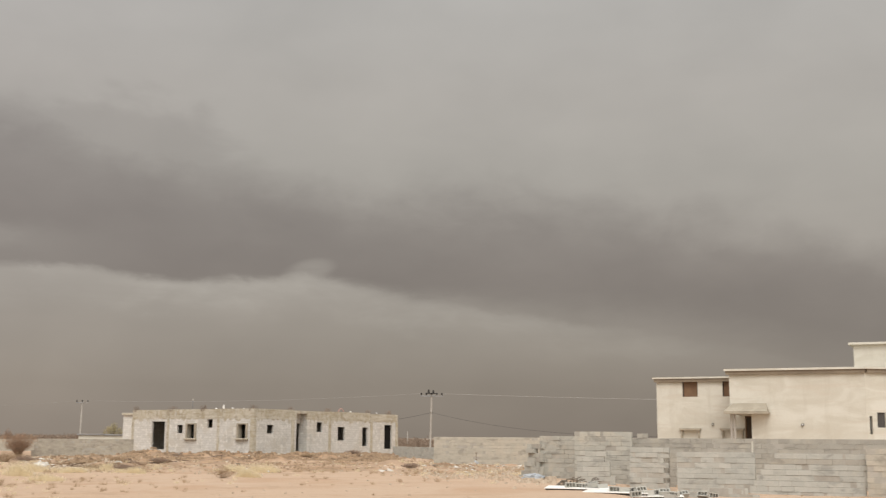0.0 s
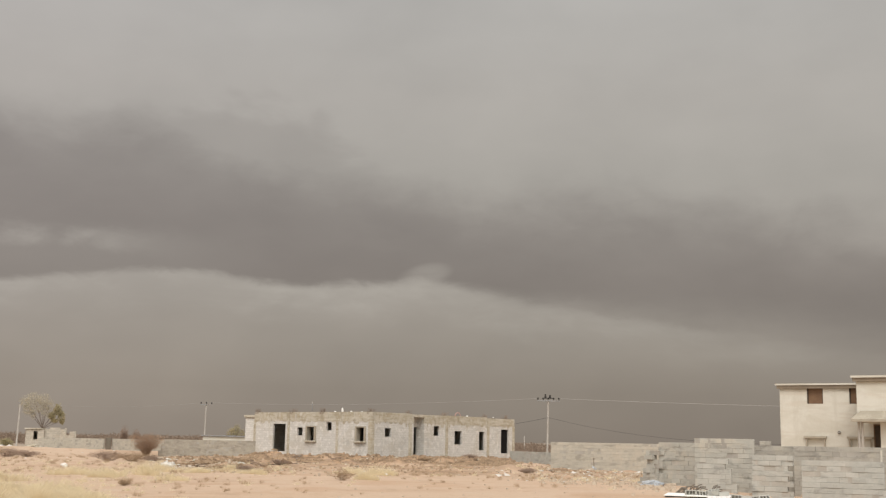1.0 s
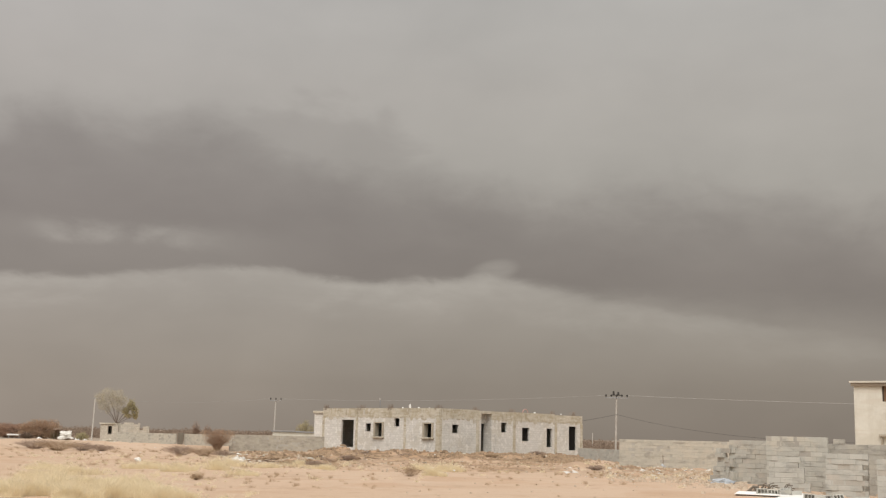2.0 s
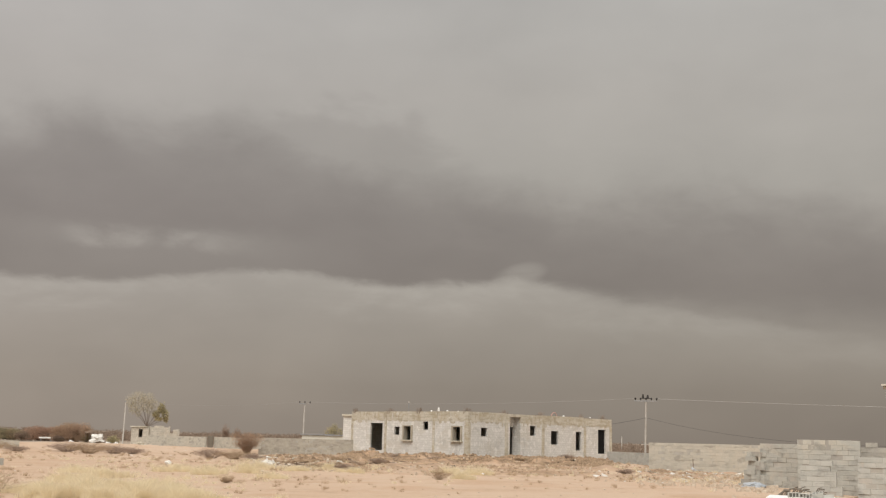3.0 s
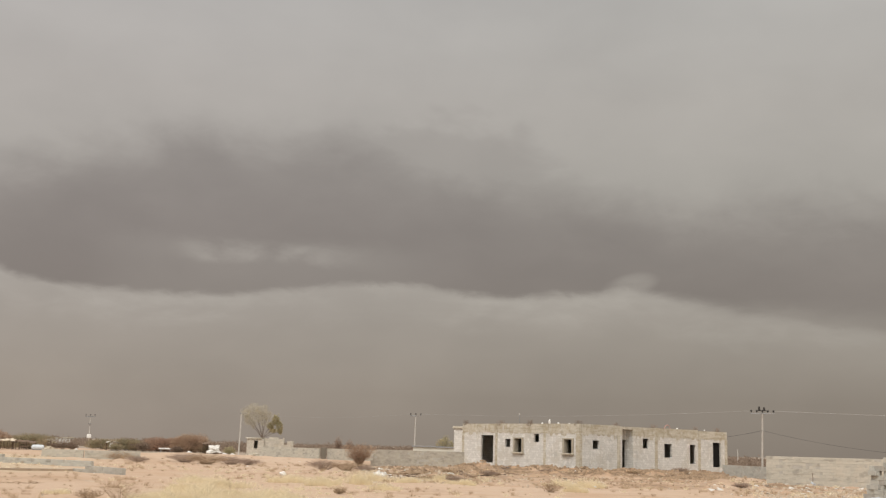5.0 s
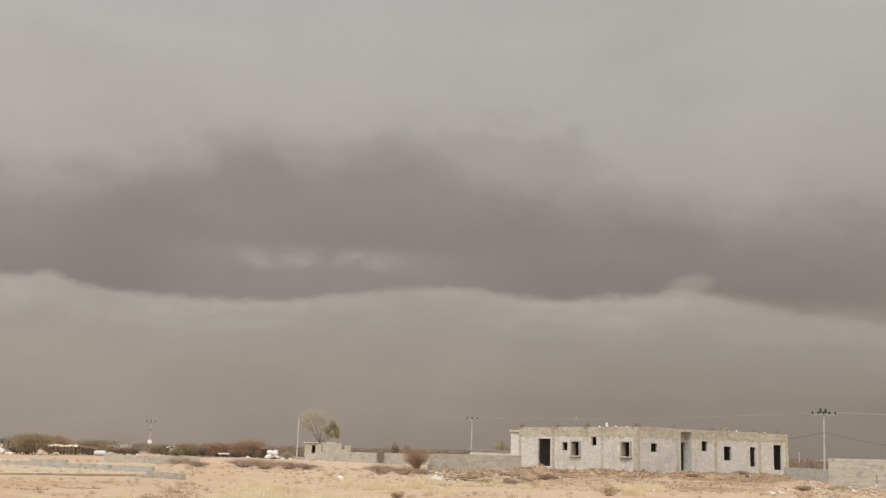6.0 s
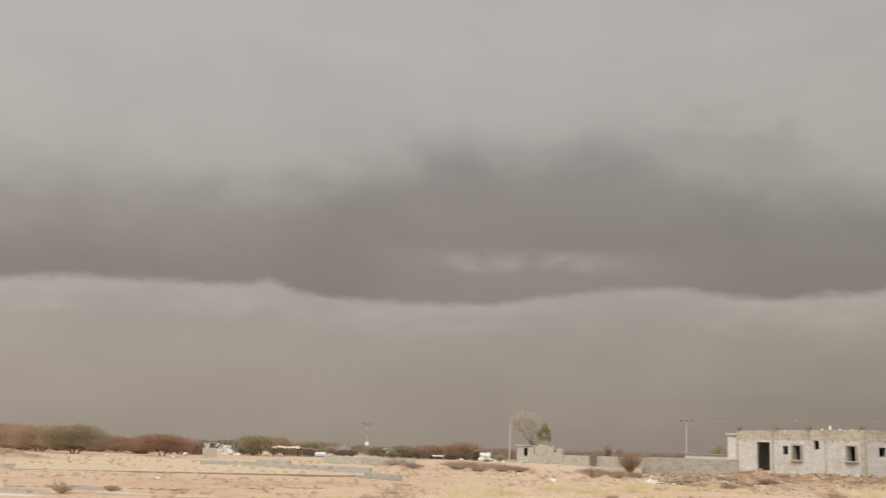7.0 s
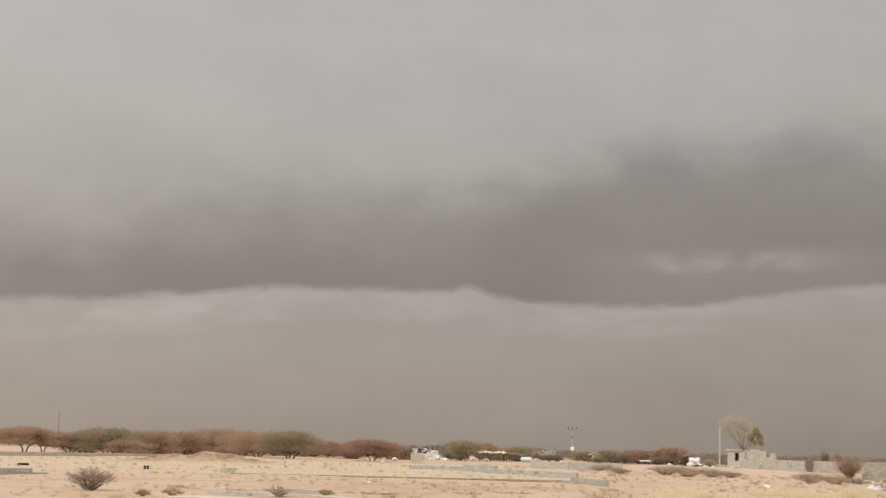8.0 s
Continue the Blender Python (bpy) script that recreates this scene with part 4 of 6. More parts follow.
# ------------------------------------------------------------------ trees and bushes


def leaf_cloud(blobs, count, size, seed, flatten=0.6, stretch=1.0):
    """Small crossed leaf slivers strewn through ellipsoids (x, y, z, rx, ry, rz)."""
    r = np.random.RandomState(seed)
    e = np.array(blobs, dtype=float)
    w = (e[:, 3] * e[:, 4] * e[:, 5]) ** 0.67
    e = e[r.choice(len(blobs), count, p=w / w.sum())]
    d = r.normal(size=(count, 3))
    d /= np.linalg.norm(d, axis=1)[:, None]
    k = r.uniform(0.25, 1.0, count) ** 0.55 * (1 + 0.16 * r.normal(size=count))
    c = e[:, :3] + d * e[:, 3:] * k[:, None]
    a = r.normal(size=(count, 3))
    a /= np.linalg.norm(a, axis=1)[:, None]
    q = np.cross(a, r.normal(size=(count, 3)))
    q /= np.linalg.norm(q, axis=1)[:, None]
    s = (size * r.uniform(0.5, 1.5, count))[:, None]
    verts = np.stack([c - a * s * stretch, c + q * s * flatten, c + a * s * stretch, c - q * s * flatten], axis=1).reshape(-1, 3).tolist()
    faces = np.arange(4 * count).reshape(-1, 4).tolist()
    return verts, faces


def leaf_part(name, data, mat, parent, label=""):
    me = bpy.data.meshes.new(name)
    me.from_pydata(data[0], [], data[1])
    me.materials.append(mat)
    ob = new(name, me)
    ob.parent = parent
    return tagged(ob, label)


def acacia(bearing, d, width, height, mat, label, seed, leaves=2200, trunk=0.35, group="acacias", name="acacia_tree", skirt=False):
    m = put(bearing, d)
    t = thing(name, m, label, "tree" if name.endswith("tree") else "bush", group)
    r = random.Random(seed)
    b = bmesh.new()
    blobs = []
    n = max(5, int(width * 1.6))
    base = height * trunk
    skirt = skirt or trunk < 0.16
    for i in range(n):
        x = (i + 0.5) / n * 2 - 1 + r.uniform(-.12, .12)
        tx, ty = x * width * 0.42, r.uniform(-.3, .3) * width
        dome = math.sqrt(max(0.1, 1 - (x * 0.92) ** 2))
        tz = base + (height - base) * (0.38 + 0.30 * dome * r.uniform(0.7, 1.1))
        rx, rz = width * r.uniform(0.16, 0.26), (height - base) * r.uniform(0.22, 0.32) * (0.6 + 0.4 * dome)
        blobs.append((tx, ty, tz, rx, rx, rz))
        if skirt or r.random() < 0.5:
            blobs.append((tx * 1.05, ty, base * 0.9 + r.uniform(0.1, .26) * height, rx * 1.1, rx, max(rz * 0.8, 0.16 * height if skirt else 0.0)))
    stems = r.choice((2, 3, 3))
    for s in range(stems):
        fx = (s - (stems - 1) / 2) * 0.16 * width * r.uniform(0.6, 1.2)
        fork = Vector((fx, r.uniform(-.2, .2), base * r.uniform(0.7, 1.0)))
        tube(b, [(fx * 0.3, 0, -0.15), tuple(fork * 0.55), tuple(fork)], [0.034 * height, 0.028 * height, 0.022 * height], 6)
        for blob in blobs[s::stems]:
            e = Vector(blob[:3])
            mid = fork.lerp(e, 0.5) + Vector((r.uniform(-.1, .1), r.uniform(-.1, .1), 0.12)) * height * 0.3
            tube(b, [tuple(fork), tuple(mid), tuple(e)], [0.018 * height, 0.011 * height, 0.004 * height], 5)
    part("trunk", b, M_BARK, t)
    leaf_part("crown", leaf_cloud(blobs, int(leaves * 4.6), 0.085, seed, 0.22, 1.3), mat, t)


A = "umbrella-shaped thorn acacia with a sparse dry brown crown"
G = "umbrella-shaped thorn acacia with a dusty olive crown"
for i, (bearing, d, w, hgt, mat, lab, leaves, tr) in enumerate((
        (58.6, 124, 5.2, 2.75, M_LEAF_BROWN, A, 2600, 0.35), (56.6, 128, 4.2, 2.4, M_LEAF_BROWN, A, 2200, 0.3),
        (54.9, 127, 6.6, 2.95, M_LEAF_OLIVE, G, 3200, 0.2), (53.0, 131, 6.2, 2.95, M_LEAF_BROWN, A, 3000, 0.12),
        (51.4, 134, 5.6, 2.8, M_LEAF_BROWN, A, 2800, 0.15), (49.8, 142, 8.0, 3.25, M_LEAF_BROWN, A, 3600, 0.34),
        (47.9, 128, 6.6, 2.95, M_LEAF_BROWN, A, 3200, 0.2), (46.4, 120, 6.4, 3.0, M_LEAF_OLIVE, G, 3400, 0.24),
        (60.6, 132, 6.0, 2.5, M_LEAF_BROWN, A, 2600, 0.4), (55.9, 138, 6.5, 2.6, M_LEAF_BROWN, A, 2400, 0.05), (52.2, 140, 7.0, 2.8, M_LEAF_BROWN, A, 2600, 0.05), (50.6, 138, 6.0, 2.5, M_LEAF_BROWN, A, 2400, 0.05), (48.8, 136, 6.0, 2.7, M_LEAF_BROWN, A, 2400, 0.05), (54.0, 124, 4.0, 1.7, M_LEAF_BROWN, A, 1600, 0.03), (57.8, 140, 6.0, 2.4, M_LEAF_BROWN, A, 2400, 0.4), (43.4, 134, 4.0, 1.9, M_LEAF_RED, A, 1600, 0.08), (62.6, 126, 6.0, 2.8, M_LEAF_BROWN, A, 2400, 0.3), (46.9, 139, 7.0, 2.5, M_LEAF_BROWN, A, 2400, 0.05), (45.4, 142, 6.0, 2.1, M_LEAF_BROWN, A, 2000, 0.05), (41.6, 138, 4.0, 2.0, M_LEAF_BROWN, A, 1600, 0.05), (37.0, 158, 4.6, 2.6, M_LEAF_BROWN, A, 2000, 0.08),
        (44.5, 136, 4.6, 2.0, M_LEAF_RED, A, 2000, 0.15), (42.4, 124, 5.7, 2.4, M_LEAF_RED, A, 3000, 0.3),
        (37.9, 165, 6.6, 2.9, M_LEAF_OLIVE, G, 2800, 0.12), (35.2, 200, 7.2, 2.3, M_LEAF_OLIVE, G, 2000, 0.15),
        (32.0, 172, 4.2, 1.7, M_LEAF_OLIVE, G, 1500, 0.1), (30.9, 166, 4.4, 1.8, M_LEAF_OLIVE, G, 1800, 0.1),
        (29.2, 162, 5.6, 2.2, M_LEAF_RED, A, 2400, 0.12), (28.0, 152, 4.4, 2.65, M_LEAF_BROWN, A, 2400, 0.1))):
    acacia(bearing, d, w, hgt, mat, lab, 11 + i, leaves, tr * 0.8, skirt=41 < bearing < 57)


def round_bush(bearing, d, w, hgt, mat, label, seed, leaves=900, twigs=60, group="dry bushes", size=0.05, spread=0.9, vase=False):
    m = put(bearing, d)
    t = thing("dry_bush", m, label, "bush", group)
    r = random.Random(seed)
    b = bmesh.new()
    for i in range(twigs):
        a, k = r.uniform(0, 2 * math.pi), math.sqrt(r.random()) * spread
        e = Vector((math.cos(a) * k * w / 2, math.sin(a) * k * w / 2, hgt * (1 - 0.5 * k * k) * r.uniform(0.6, 1.0)))
        mid = Vector((e.x * 0.45, e.y * 0.45, e.z * 0.6)) + Vector((r.uniform(-.07, .07), r.uniform(-.07, .07), 0)) * w
        q = 0.004 + 0.005 * hgt
        tube(b, [(e.x * 0.08, e.y * 0.08, -0.05), tuple(mid), tuple(e)], [q, q * 0.7, q * 0.4], 4)
        for s in range(3):
            o = mid.lerp(e, r.uniform(0.0, 0.8))
            tip = o + Vector((r.uniform(-.16, .16) * w, r.uniform(-.16, .16) * w, r.uniform(0.02, 0.22) * hgt))
            tube(b, [tuple(o), tuple(tip)], [q * 0.5, q * 0.3], 3)
    part("branchwork", b, mat, t)
    if leaves:
        bl = [(0, 0, hgt * 0.62, w * 0.42, w * 0.42, hgt * 0.36), (w * 0.12, 0, hgt * 0.4, w * 0.34, w * 0.34, hgt * 0.3), (-w * 0.14, 0, hgt * 0.45, w * 0.3, w * 0.3, hgt * 0.3)]
        if vase:
            bl = [(x * w, 0, hgt * z, w * q, w * q, hgt * v) for x, z, q, v in ((-0.3, 0.74, 0.2, 0.2), (0.0, 0.78, 0.22, 0.2), (0.3, 0.74, 0.2, 0.2), (-0.16, 0.5, 0.18, 0.22), (0.16, 0.5, 0.18, 0.22), (0.0, 0.26, 0.12, 0.2))]
        leaf_part("foliage", leaf_cloud(bl, leaves, size, seed, 0.3), mat, t)


round_bush(19.9, 95.8, 2.75, 1.82, M_LEAF_BROWN, "upright reddish dry bush against the block wall", 5, 1900, 150, size=0.05, vase=True)
round_bush(26.15, 141, 1.7, 1.15, M_LEAF_GREEN, "dusty pale green shrub beside the ruined hut", 33, 1300, 40, size=0.08)
round_bush(55.6, 37.5, 1.85, 0.74, M_MAUVE, "bare purple-grey desert shrub on the sand", 8, 520, 150, size=0.035)
round_bush(31.1, 33.5, 1.7, 0.66, M_TUFT, "bare branching desert shrub beside yellow grass", 9, 0, 26, spread=1.0)
round_bush(32.5, 34.5, 0.9, 0.3, M_TUFT, "low dead brown scrub beside a bare shrub", 19, 300, 50, size=0.03, spread=1.0)


def grass_clump(bearing, d, w, hgt, blades, seed, mat=M_GRASS, label="clump of dry yellow desert grass", name="grass_clump"):
    blades *= 5
    if d > 38:
        hgt, w = hgt * 1.4, w * 1.1
    r = np.random.RandomState(seed)
    verts, faces = [], []
    roots = []
    for i in range(max(7, int(w * 15))):
        a, k = r.uniform(0, 6.283), r.uniform(0, 1) ** 0.7
        roots.append((math.cos(a) * k * w * 0.62, math.sin(a) * k * w * 0.4, r.uniform(0.4, 1.15) * (1 - 0.5 * k), r.uniform(0.05, 0.13)))
    for i in range(blades):
        x, y, tall, wide = roots[r.randint(len(roots))]
        x, y = x + r.normal() * wide, y + r.normal() * wide
        h = 1.15 * hgt * tall * r.uniform(0.25, 1.0)
        lx, ly = r.normal() * h * 0.55, r.normal() * h * 0.55
        q = r.uniform(0.0025, 0.006)
        n = len(verts)
        verts += [(x - q, y, -0.06), (x + q, y, -0.06), (x + lx * 0.4 + q * 0.8, y + ly * 0.4, h * 0.6), (x + lx * 0.4 - q * 0.8, y + ly * 0.4, h * 0.6), (x + lx, y + ly, h)]
        faces += [(n, n + 1, n + 2, n + 3), (n + 3, n + 2, n + 4)]
    me = bpy.data.meshes.new(name)
    me.from_pydata(verts, [], faces)
    me.materials.append(mat)
    ob = new(name, me)
    ob.matrix_world = put(bearing, d)
    tagged(ob, label, "grass", "grass clumps", "stuff")


for i, (bearing, d, w, hgt, n) in enumerate((
        (28.3, 31.0, 1.5, 0.58, 1000), (27.2, 32.5, 1.2, 0.5, 700), (24.6, 31.5, 1.9, 0.6, 1200), (23.2, 33.0, 1.3, 0.45, 650), (25.8, 34.5, 1.5, 0.45, 700),
        (26.4, 30.0, 1.3, 0.48, 650), (29.8, 33.5, 1.1, 0.4, 450), (22.2, 31.0, 1.2, 0.42, 500), (26.9, 36.0, 1.5, 0.42, 600), (24.2, 36.5, 1.4, 0.4, 550), (9.5, 47.0, 0.7, 0.3, 300), (20.0, 49.0, 1.1, 0.4, 420), (21.6, 47.0, 1.2, 0.36, 420),
        (17.6, 52.0, 0.9, 0.3, 300), (26.5, 43.0, 1.5, 0.36, 460), (28.0, 39.0, 1.3, 0.36, 420), (23.4, 50.0, 1.4, 0.34, 400), (8.9, 53.5, 1.5, 0.40, 420), (10.2, 54.5, 1.0, 0.34, 300), (14.9, 52, 0.8, 0.26, 220), (19.3, 54.0, 1.2, 0.34, 340),
        (18.6, 44.0, 0.8, 0.28, 260), (16.0, 57.0, 1.0, 0.3, 260), (27.6, 48.0, 1.4, 0.34, 380), (34.0, 37.0, 0.8, 0.24, 220), (37.5, 36.0, 0.7, 0.22, 200), (40.8, 35.0, 0.7, 0.2, 200))):
    grass_clump(bearing, d, w, hgt, n, 60 + i)
for i, (bearing, d, w, hgt) in enumerate(((10.6, 46.0, 1.2, 0.46), (46.8, 35.0, 0.6, 0.22), (51.8, 34.0, 0.8, 0.24), (44.6, 37.0, 0.6, 0.2), (53.2, 33.0, 0.5, 0.2), (20.8, 40.0, 0.5, 0.2))):
    round_bush(bearing, d, w, hgt, M_TUFT, "low dead brown scrub bush on the sand", 90 + i, 420, 46, group="low scrub", size=0.03, spread=1.0)


def strewn(name, mat, label, category, seed, zones, maker):
    """Many small pieces on the ground as one mesh; zones: bearing0, bearing1, d0, d1, count, size."""
    r = random.Random(seed)
    verts, faces = [], []
    for b0, b1, d0, d1, count, size in zones:
        for i in range(count):
            bearing, d = r.uniform(b0, b1), math.sqrt(r.uniform(d0 * d0, d1 * d1))
            x, y = plan(bearing, d)
            if noise.noise(Vector((x * 0.12, y * 0.12, seed))) + r.uniform(-.5, .5) < 0:
                continue
            maker(r, verts, faces, x, y, ground_at(x, y)[0], size * min(1.5, math.exp(r.gauss(0, 0.4))))
    me = bpy.data.meshes.new(name)
    me.from_pydata(verts, [], faces)
    me.materials.append(mat)
    tagged(new(name, me), label, category, kind="stuff")


def tuft(r, verts, faces, x, y, z, s):
    for k in range(34):
        a = r.uniform(0, 6.283)
        q = r.uniform(0, s)
        bx, by = x + math.cos(a) * q, y + math.sin(a) * q
        h = s * r.uniform(0.5, 1.1)
        lx, ly = r.gauss(0, 0.5) * h, r.gauss(0, 0.5) * h
        w = 0.035 * s
        n = len(verts)
        verts += [(bx - w, by, z - 0.02), (bx + w, by, z - 0.02), (bx + lx, by + ly, z + h)]
        faces.append((n, n + 1, n + 2))


def stone(r, verts, faces, x, y, z, s):
    n = len(verts)
    pts = []
    for k in range(6):
        a = k * 1.047 + r.uniform(-.3, .3)
        pts.append((x + math.cos(a) * s * r.uniform(.7, 1.1), y + math.sin(a) * s * r.uniform(.7, 1.1), z - 0.03))
    tops = [(x + (p[0] - x) * 0.6, y + (p[1] - y) * 0.6, z + s * r.uniform(.45, .85)) for p in pts]
    verts += pts + tops
    faces += [(n + k, n + (k + 1) % 6, n + 6 + (k + 1) % 6, n + 6 + k) for k in range(6)]
    faces.append(tuple(n + 6 + k for k in range(6)))


def scrap(r, verts, faces, x, y, z, s):
    n = len(verts)
    a = r.uniform(0, 6.283)
    u, v = Vector((math.cos(a), math.sin(a), r.uniform(-.3, .3))) * s, Vector((-math.sin(a), math.cos(a), r.uniform(-.3, .5))) * s * r.uniform(.4, .9)
    c = Vector((x, y, z + 0.04 + 0.2 * s))
    verts += [tuple(c - u - v), tuple(c + u - v + Vector((0, 0, .3 * s))), tuple(c + u + v), tuple(c - u + v + Vector((0, 0, .4 * s))), tuple(c + Vector((0, 0, .5 * s)))]
    faces += [(n, n + 1, n + 4), (n + 1, n + 2, n + 4), (n + 2, n + 3, n + 4), (n + 3, n, n + 4)]


strewn("scrub_tufts", M_TUFT, "small dead scrub tufts scattered over the sand", "scrub", 21,
       [(-24, 62, 29, 60, 560, 0.085), (30, 62, 31, 58, 560, 0.11), (30, 62, 60, 110, 420, 0.15), (12, 30, 32, 60, 260, 0.10), (-8, 62, 55, 110, 900, 0.11), (14, 32, 40, 100, 600, 0.14), (-5, 20, 52, 95, 700, 0.13), (-6, 2, 50, 74, 150, 0.14)], tuft)
strewn("yellow_tufts", M_GRASS, "short dry yellow grass scattered over the sand", "grass", 22,
       [(18, 32, 29, 60, 380, 0.12), (18, 33, 55, 80, 300, 0.10), (33, 62, 60, 108, 2400, 0.09), (-6, 20, 40, 90, 500, 0.09), (-6, 3, 50, 73, 110, 0.15), (13, 20, 52, 74, 180, 0.15)], tuft)
strewn("loose_stones", M_STONE, "loose stones and block fragments on the sand", "stones", 23,
       [(-24, 62, 29, 90, 1300, 0.04), (-4, 20, 50, 100, 1500, 0.07), (-12, -2, 36, 75, 420, 0.08)], stone)
strewn("soil_clods", M_CLOD, "brown clods of turned soil heaped before the house", "soil", 26,
       [(9, 15.4, 82, 103, 5200, 0.11), (2.2, 9.5, 82, 108, 5600, 0.11), (-3, 19, 56, 92, 3200, 0.06), (14.5, 19, 62, 90, 2200, 0.10)], stone)
strewn("rubble_bits", M_STONE, "broken block rubble by the yard wall", "rubble", 27,
       [(15.5, 19.6, 57, 66, 700, 0.10), (-5, 1, 47, 72, 900, 0.09), (-5.5, -3.5, 42, 48, 160, 0.09)], stone)
strewn("pale_litter", M_LITTER, "small pale litter scattered over the sand", "litter", 24,
       [(-5, 3, 48, 74, 110, 0.09), (8, 20, 48, 90, 80, 0.08), (17.8, 19.4, 59, 64, 70, 0.07), (20, 62, 36, 110, 80, 0.06)], scrap)

# ------------------------------------------------------------------ block walls, each block a piece
BL, BH, BD = 0.40, 0.178, 0.20


def block_mesh(name, length, mat):
    bm = boxes((0.0, -BD / 2, 0.002, length - 0.003, BD / 2, BH - 0.004))
    bmesh.ops.bevel(bm, geom=[e for e in bm.edges if all(v.co.y < 0 for v in e.verts) and abs(e.verts[0].co.z - e.verts[1].co.z) < 1e-6], offset=0.004, segments=1, affect="EDGES")
    me = bpy.data.meshes.new(name)
    bm.to_mesh(me)
    bm.free()
    me.materials.append(mat)
    return me


BLOCKS = {m: (block_mesh("block", BL, m), block_mesh("half_block", BL / 2, m)) for m in (M_BLOCK, M_BLOCK_TAN, M_BLOCK_NEW, M_BLOCK_OLD, M_BLOCK_YARD, M_BLOCK_SAND)}


def block_wall(name, p0, p1, spans, label, mat=M_BLOCK, seed=1, core=True, z0=None, jitter=0.006, dark_every=0, dark_rows=()):
    """A wall from p0 to p1 (plan); spans: for each course from the ground, (start, end) in metres along it."""
    a, c = Vector((*p0, 0)), Vector((*p1, 0))
    if z0 is None:
        z0 = min(ground_at(*p0)[0], ground_at(*p1)[0], ground_at(*((a + c) / 2).xy)[0]) - 0.04
    low = min(ground_at(*a.lerp(c, k / 6).xy)[0] for k in range(7))
    while z0 > low:
        z0, spans = z0 - BH, spans[:1] + list(spans)
    a.z = z0
    m = Matrix.Translation(a) @ Matrix.Rotation(math.atan2(c.y - a.y, c.x - a.x), 4, "Z")
    w = thing(name, m, label, "wall", kind="structure")
    r = random.Random(seed)
    full, half = BLOCKS[mat]
    count = 0
    bm = bmesh.new()
    for row, (s, e) in enumerate(spans):
        x = s - (BL / 2 if row % 2 else 0.0)
        first = True
        while x < e - 0.05:
            me, x_at, step = full, x, BL
            if first and row % 2:
                me, x_at, step = half, s, BL / 2
                x = s
            elif x + BL > e + 0.12:
                me, step = half, BL / 2
            first = False
            count += 1
            if dark_every and count % dark_every == 0:
                me = BLOCKS[M_BLOCK_OLD][me is half]
            if row in dark_rows:
                me = BLOCKS[M_BLOCK_OLD][me is half]
            ob = new("block", me)
            ob.parent = w
            ob.matrix_local = pose(x_at + r.uniform(-.004, .004), r.gauss(0, jitter), row * BH + r.uniform(-.002, .002), 0, r.gauss(0, 0.35), r.gauss(0, 1.2))
            x += step
        if core and e - s > 0.2:
            box(bm, s + 0.02, -BD / 2 + 0.011, row * BH + 0.001, e - 0.02, BD / 2 - 0.011, (row + 1) * BH - 0.001)
    if core:
        part("mortar", bm, M_MORTAR, w, "recessed grey mortar joints")
    else:
        bm.free()
    return w


def bd(b0, d0, b1, d1):
    p0, p1 = plan(b0, d0), plan(b1, d1)
    return p0, p1, math.dist(p0, p1)


# enclosure behind, and the stacks of blocks standing before it
p0, p1, L = bd(-10.95, 45.0, -22.5, 43.5)
block_wall("block_wall", p0, p1, [(0.0, L)] * 10, "long grey concrete block enclosure wall", M_BLOCK_OLD, seed=2, z0=-0.12)
p0, p1, L = bd(-8.98, 45.6, -11.1, 45.4)
block_wall("block_wall", p0, p1, [(0, L)] * 10 + [(0.35, 0.75)], "grey concrete block wall end with loose top blocks", M_BLOCK_OLD, seed=3, z0=-0.13)
p0, p1, L = bd(-6.42, 45.4, -9.05, 45.0)
block_wall("block_wall", p0, p1, [(0, L)] * 11, "tall bay of grey concrete block wall", seed=4, z0=-0.07)
p0, p1, L = bd(-4.77, 48.0, -6.6, 47.0)
block_wall("block_wall", p0, p1, [(0, L)] * 10, "grey concrete block wall beside a stepped pile", seed=5, z0=-0.06)
p0, p1, L = bd(-11.27, 41.4, -14.80, 41.2)
block_wall("block_stack", p0, p1, [(0, L)] * 7, "neat pale stack of hollow concrete blocks", M_BLOCK_NEW, seed=6, z0=-0.055, jitter=0.008)
p0, p1, L = bd(-14.62, 40.3, -19.78, 40.0)
block_wall("block_stack", p0, p1, [(0.0, L), (0.12, L), (0.22, L), (0.36, L), (0.48, L), (0.62, L), (0.82, L)], "pale block stack with a toothed stepped end", M_BLOCK_NEW, seed=7, z0=-0.055, jitter=0.008, dark_rows=(6,))
p0, p1, L = bd(-19.83, 39.8, -23.5, 39.6)
block_wall("block_stack", p0, p1, [(0, L)] * 8, "tan-grey concrete block stack on the sand", M_BLOCK_TAN, seed=8, z0=-0.06, jitter=0.008)
p0, p1, L = bd(-9.02, 42.8, -10.75, 42.6)
block_wall("block_stack", p0, p1, [(0, L), (0.02, L - 0.2), (0, L), (0.03, L - 0.22), (0, L - 0.02), (0.03, L - 0.2), (0.02, L), (0.04, L)], "pale block stack with a toothed ragged end", M_BLOCK_NEW, seed=9, z0=-0.10, jitter=0.015)
p0, p1, L = bd(-6.52, 43.6, -8.3, 43.4)
block_wall("block_stack", p0, p1, [(0, L), (0, L), (0, L - .2), (0, L - .2), (0, L - .2), (0, L - 0.4), (0.3, L - 0.4)], "pale low block stack with a stepped end", M_BLOCK_NEW, seed=10, jitter=0.008)
p0, p1, L = bd(-3.85, 48.5, -4.8, 47.8)
block_wall("block_stack", p0, p1, [(0, L), (0, L), (0.2, L), (0.2, L - 0.2), (0.4, L), (0.4, L), (0.4, 0.8), (0.4, L)], "crumbling stepped pile of grey blocks", seed=11, jitter=0.05)
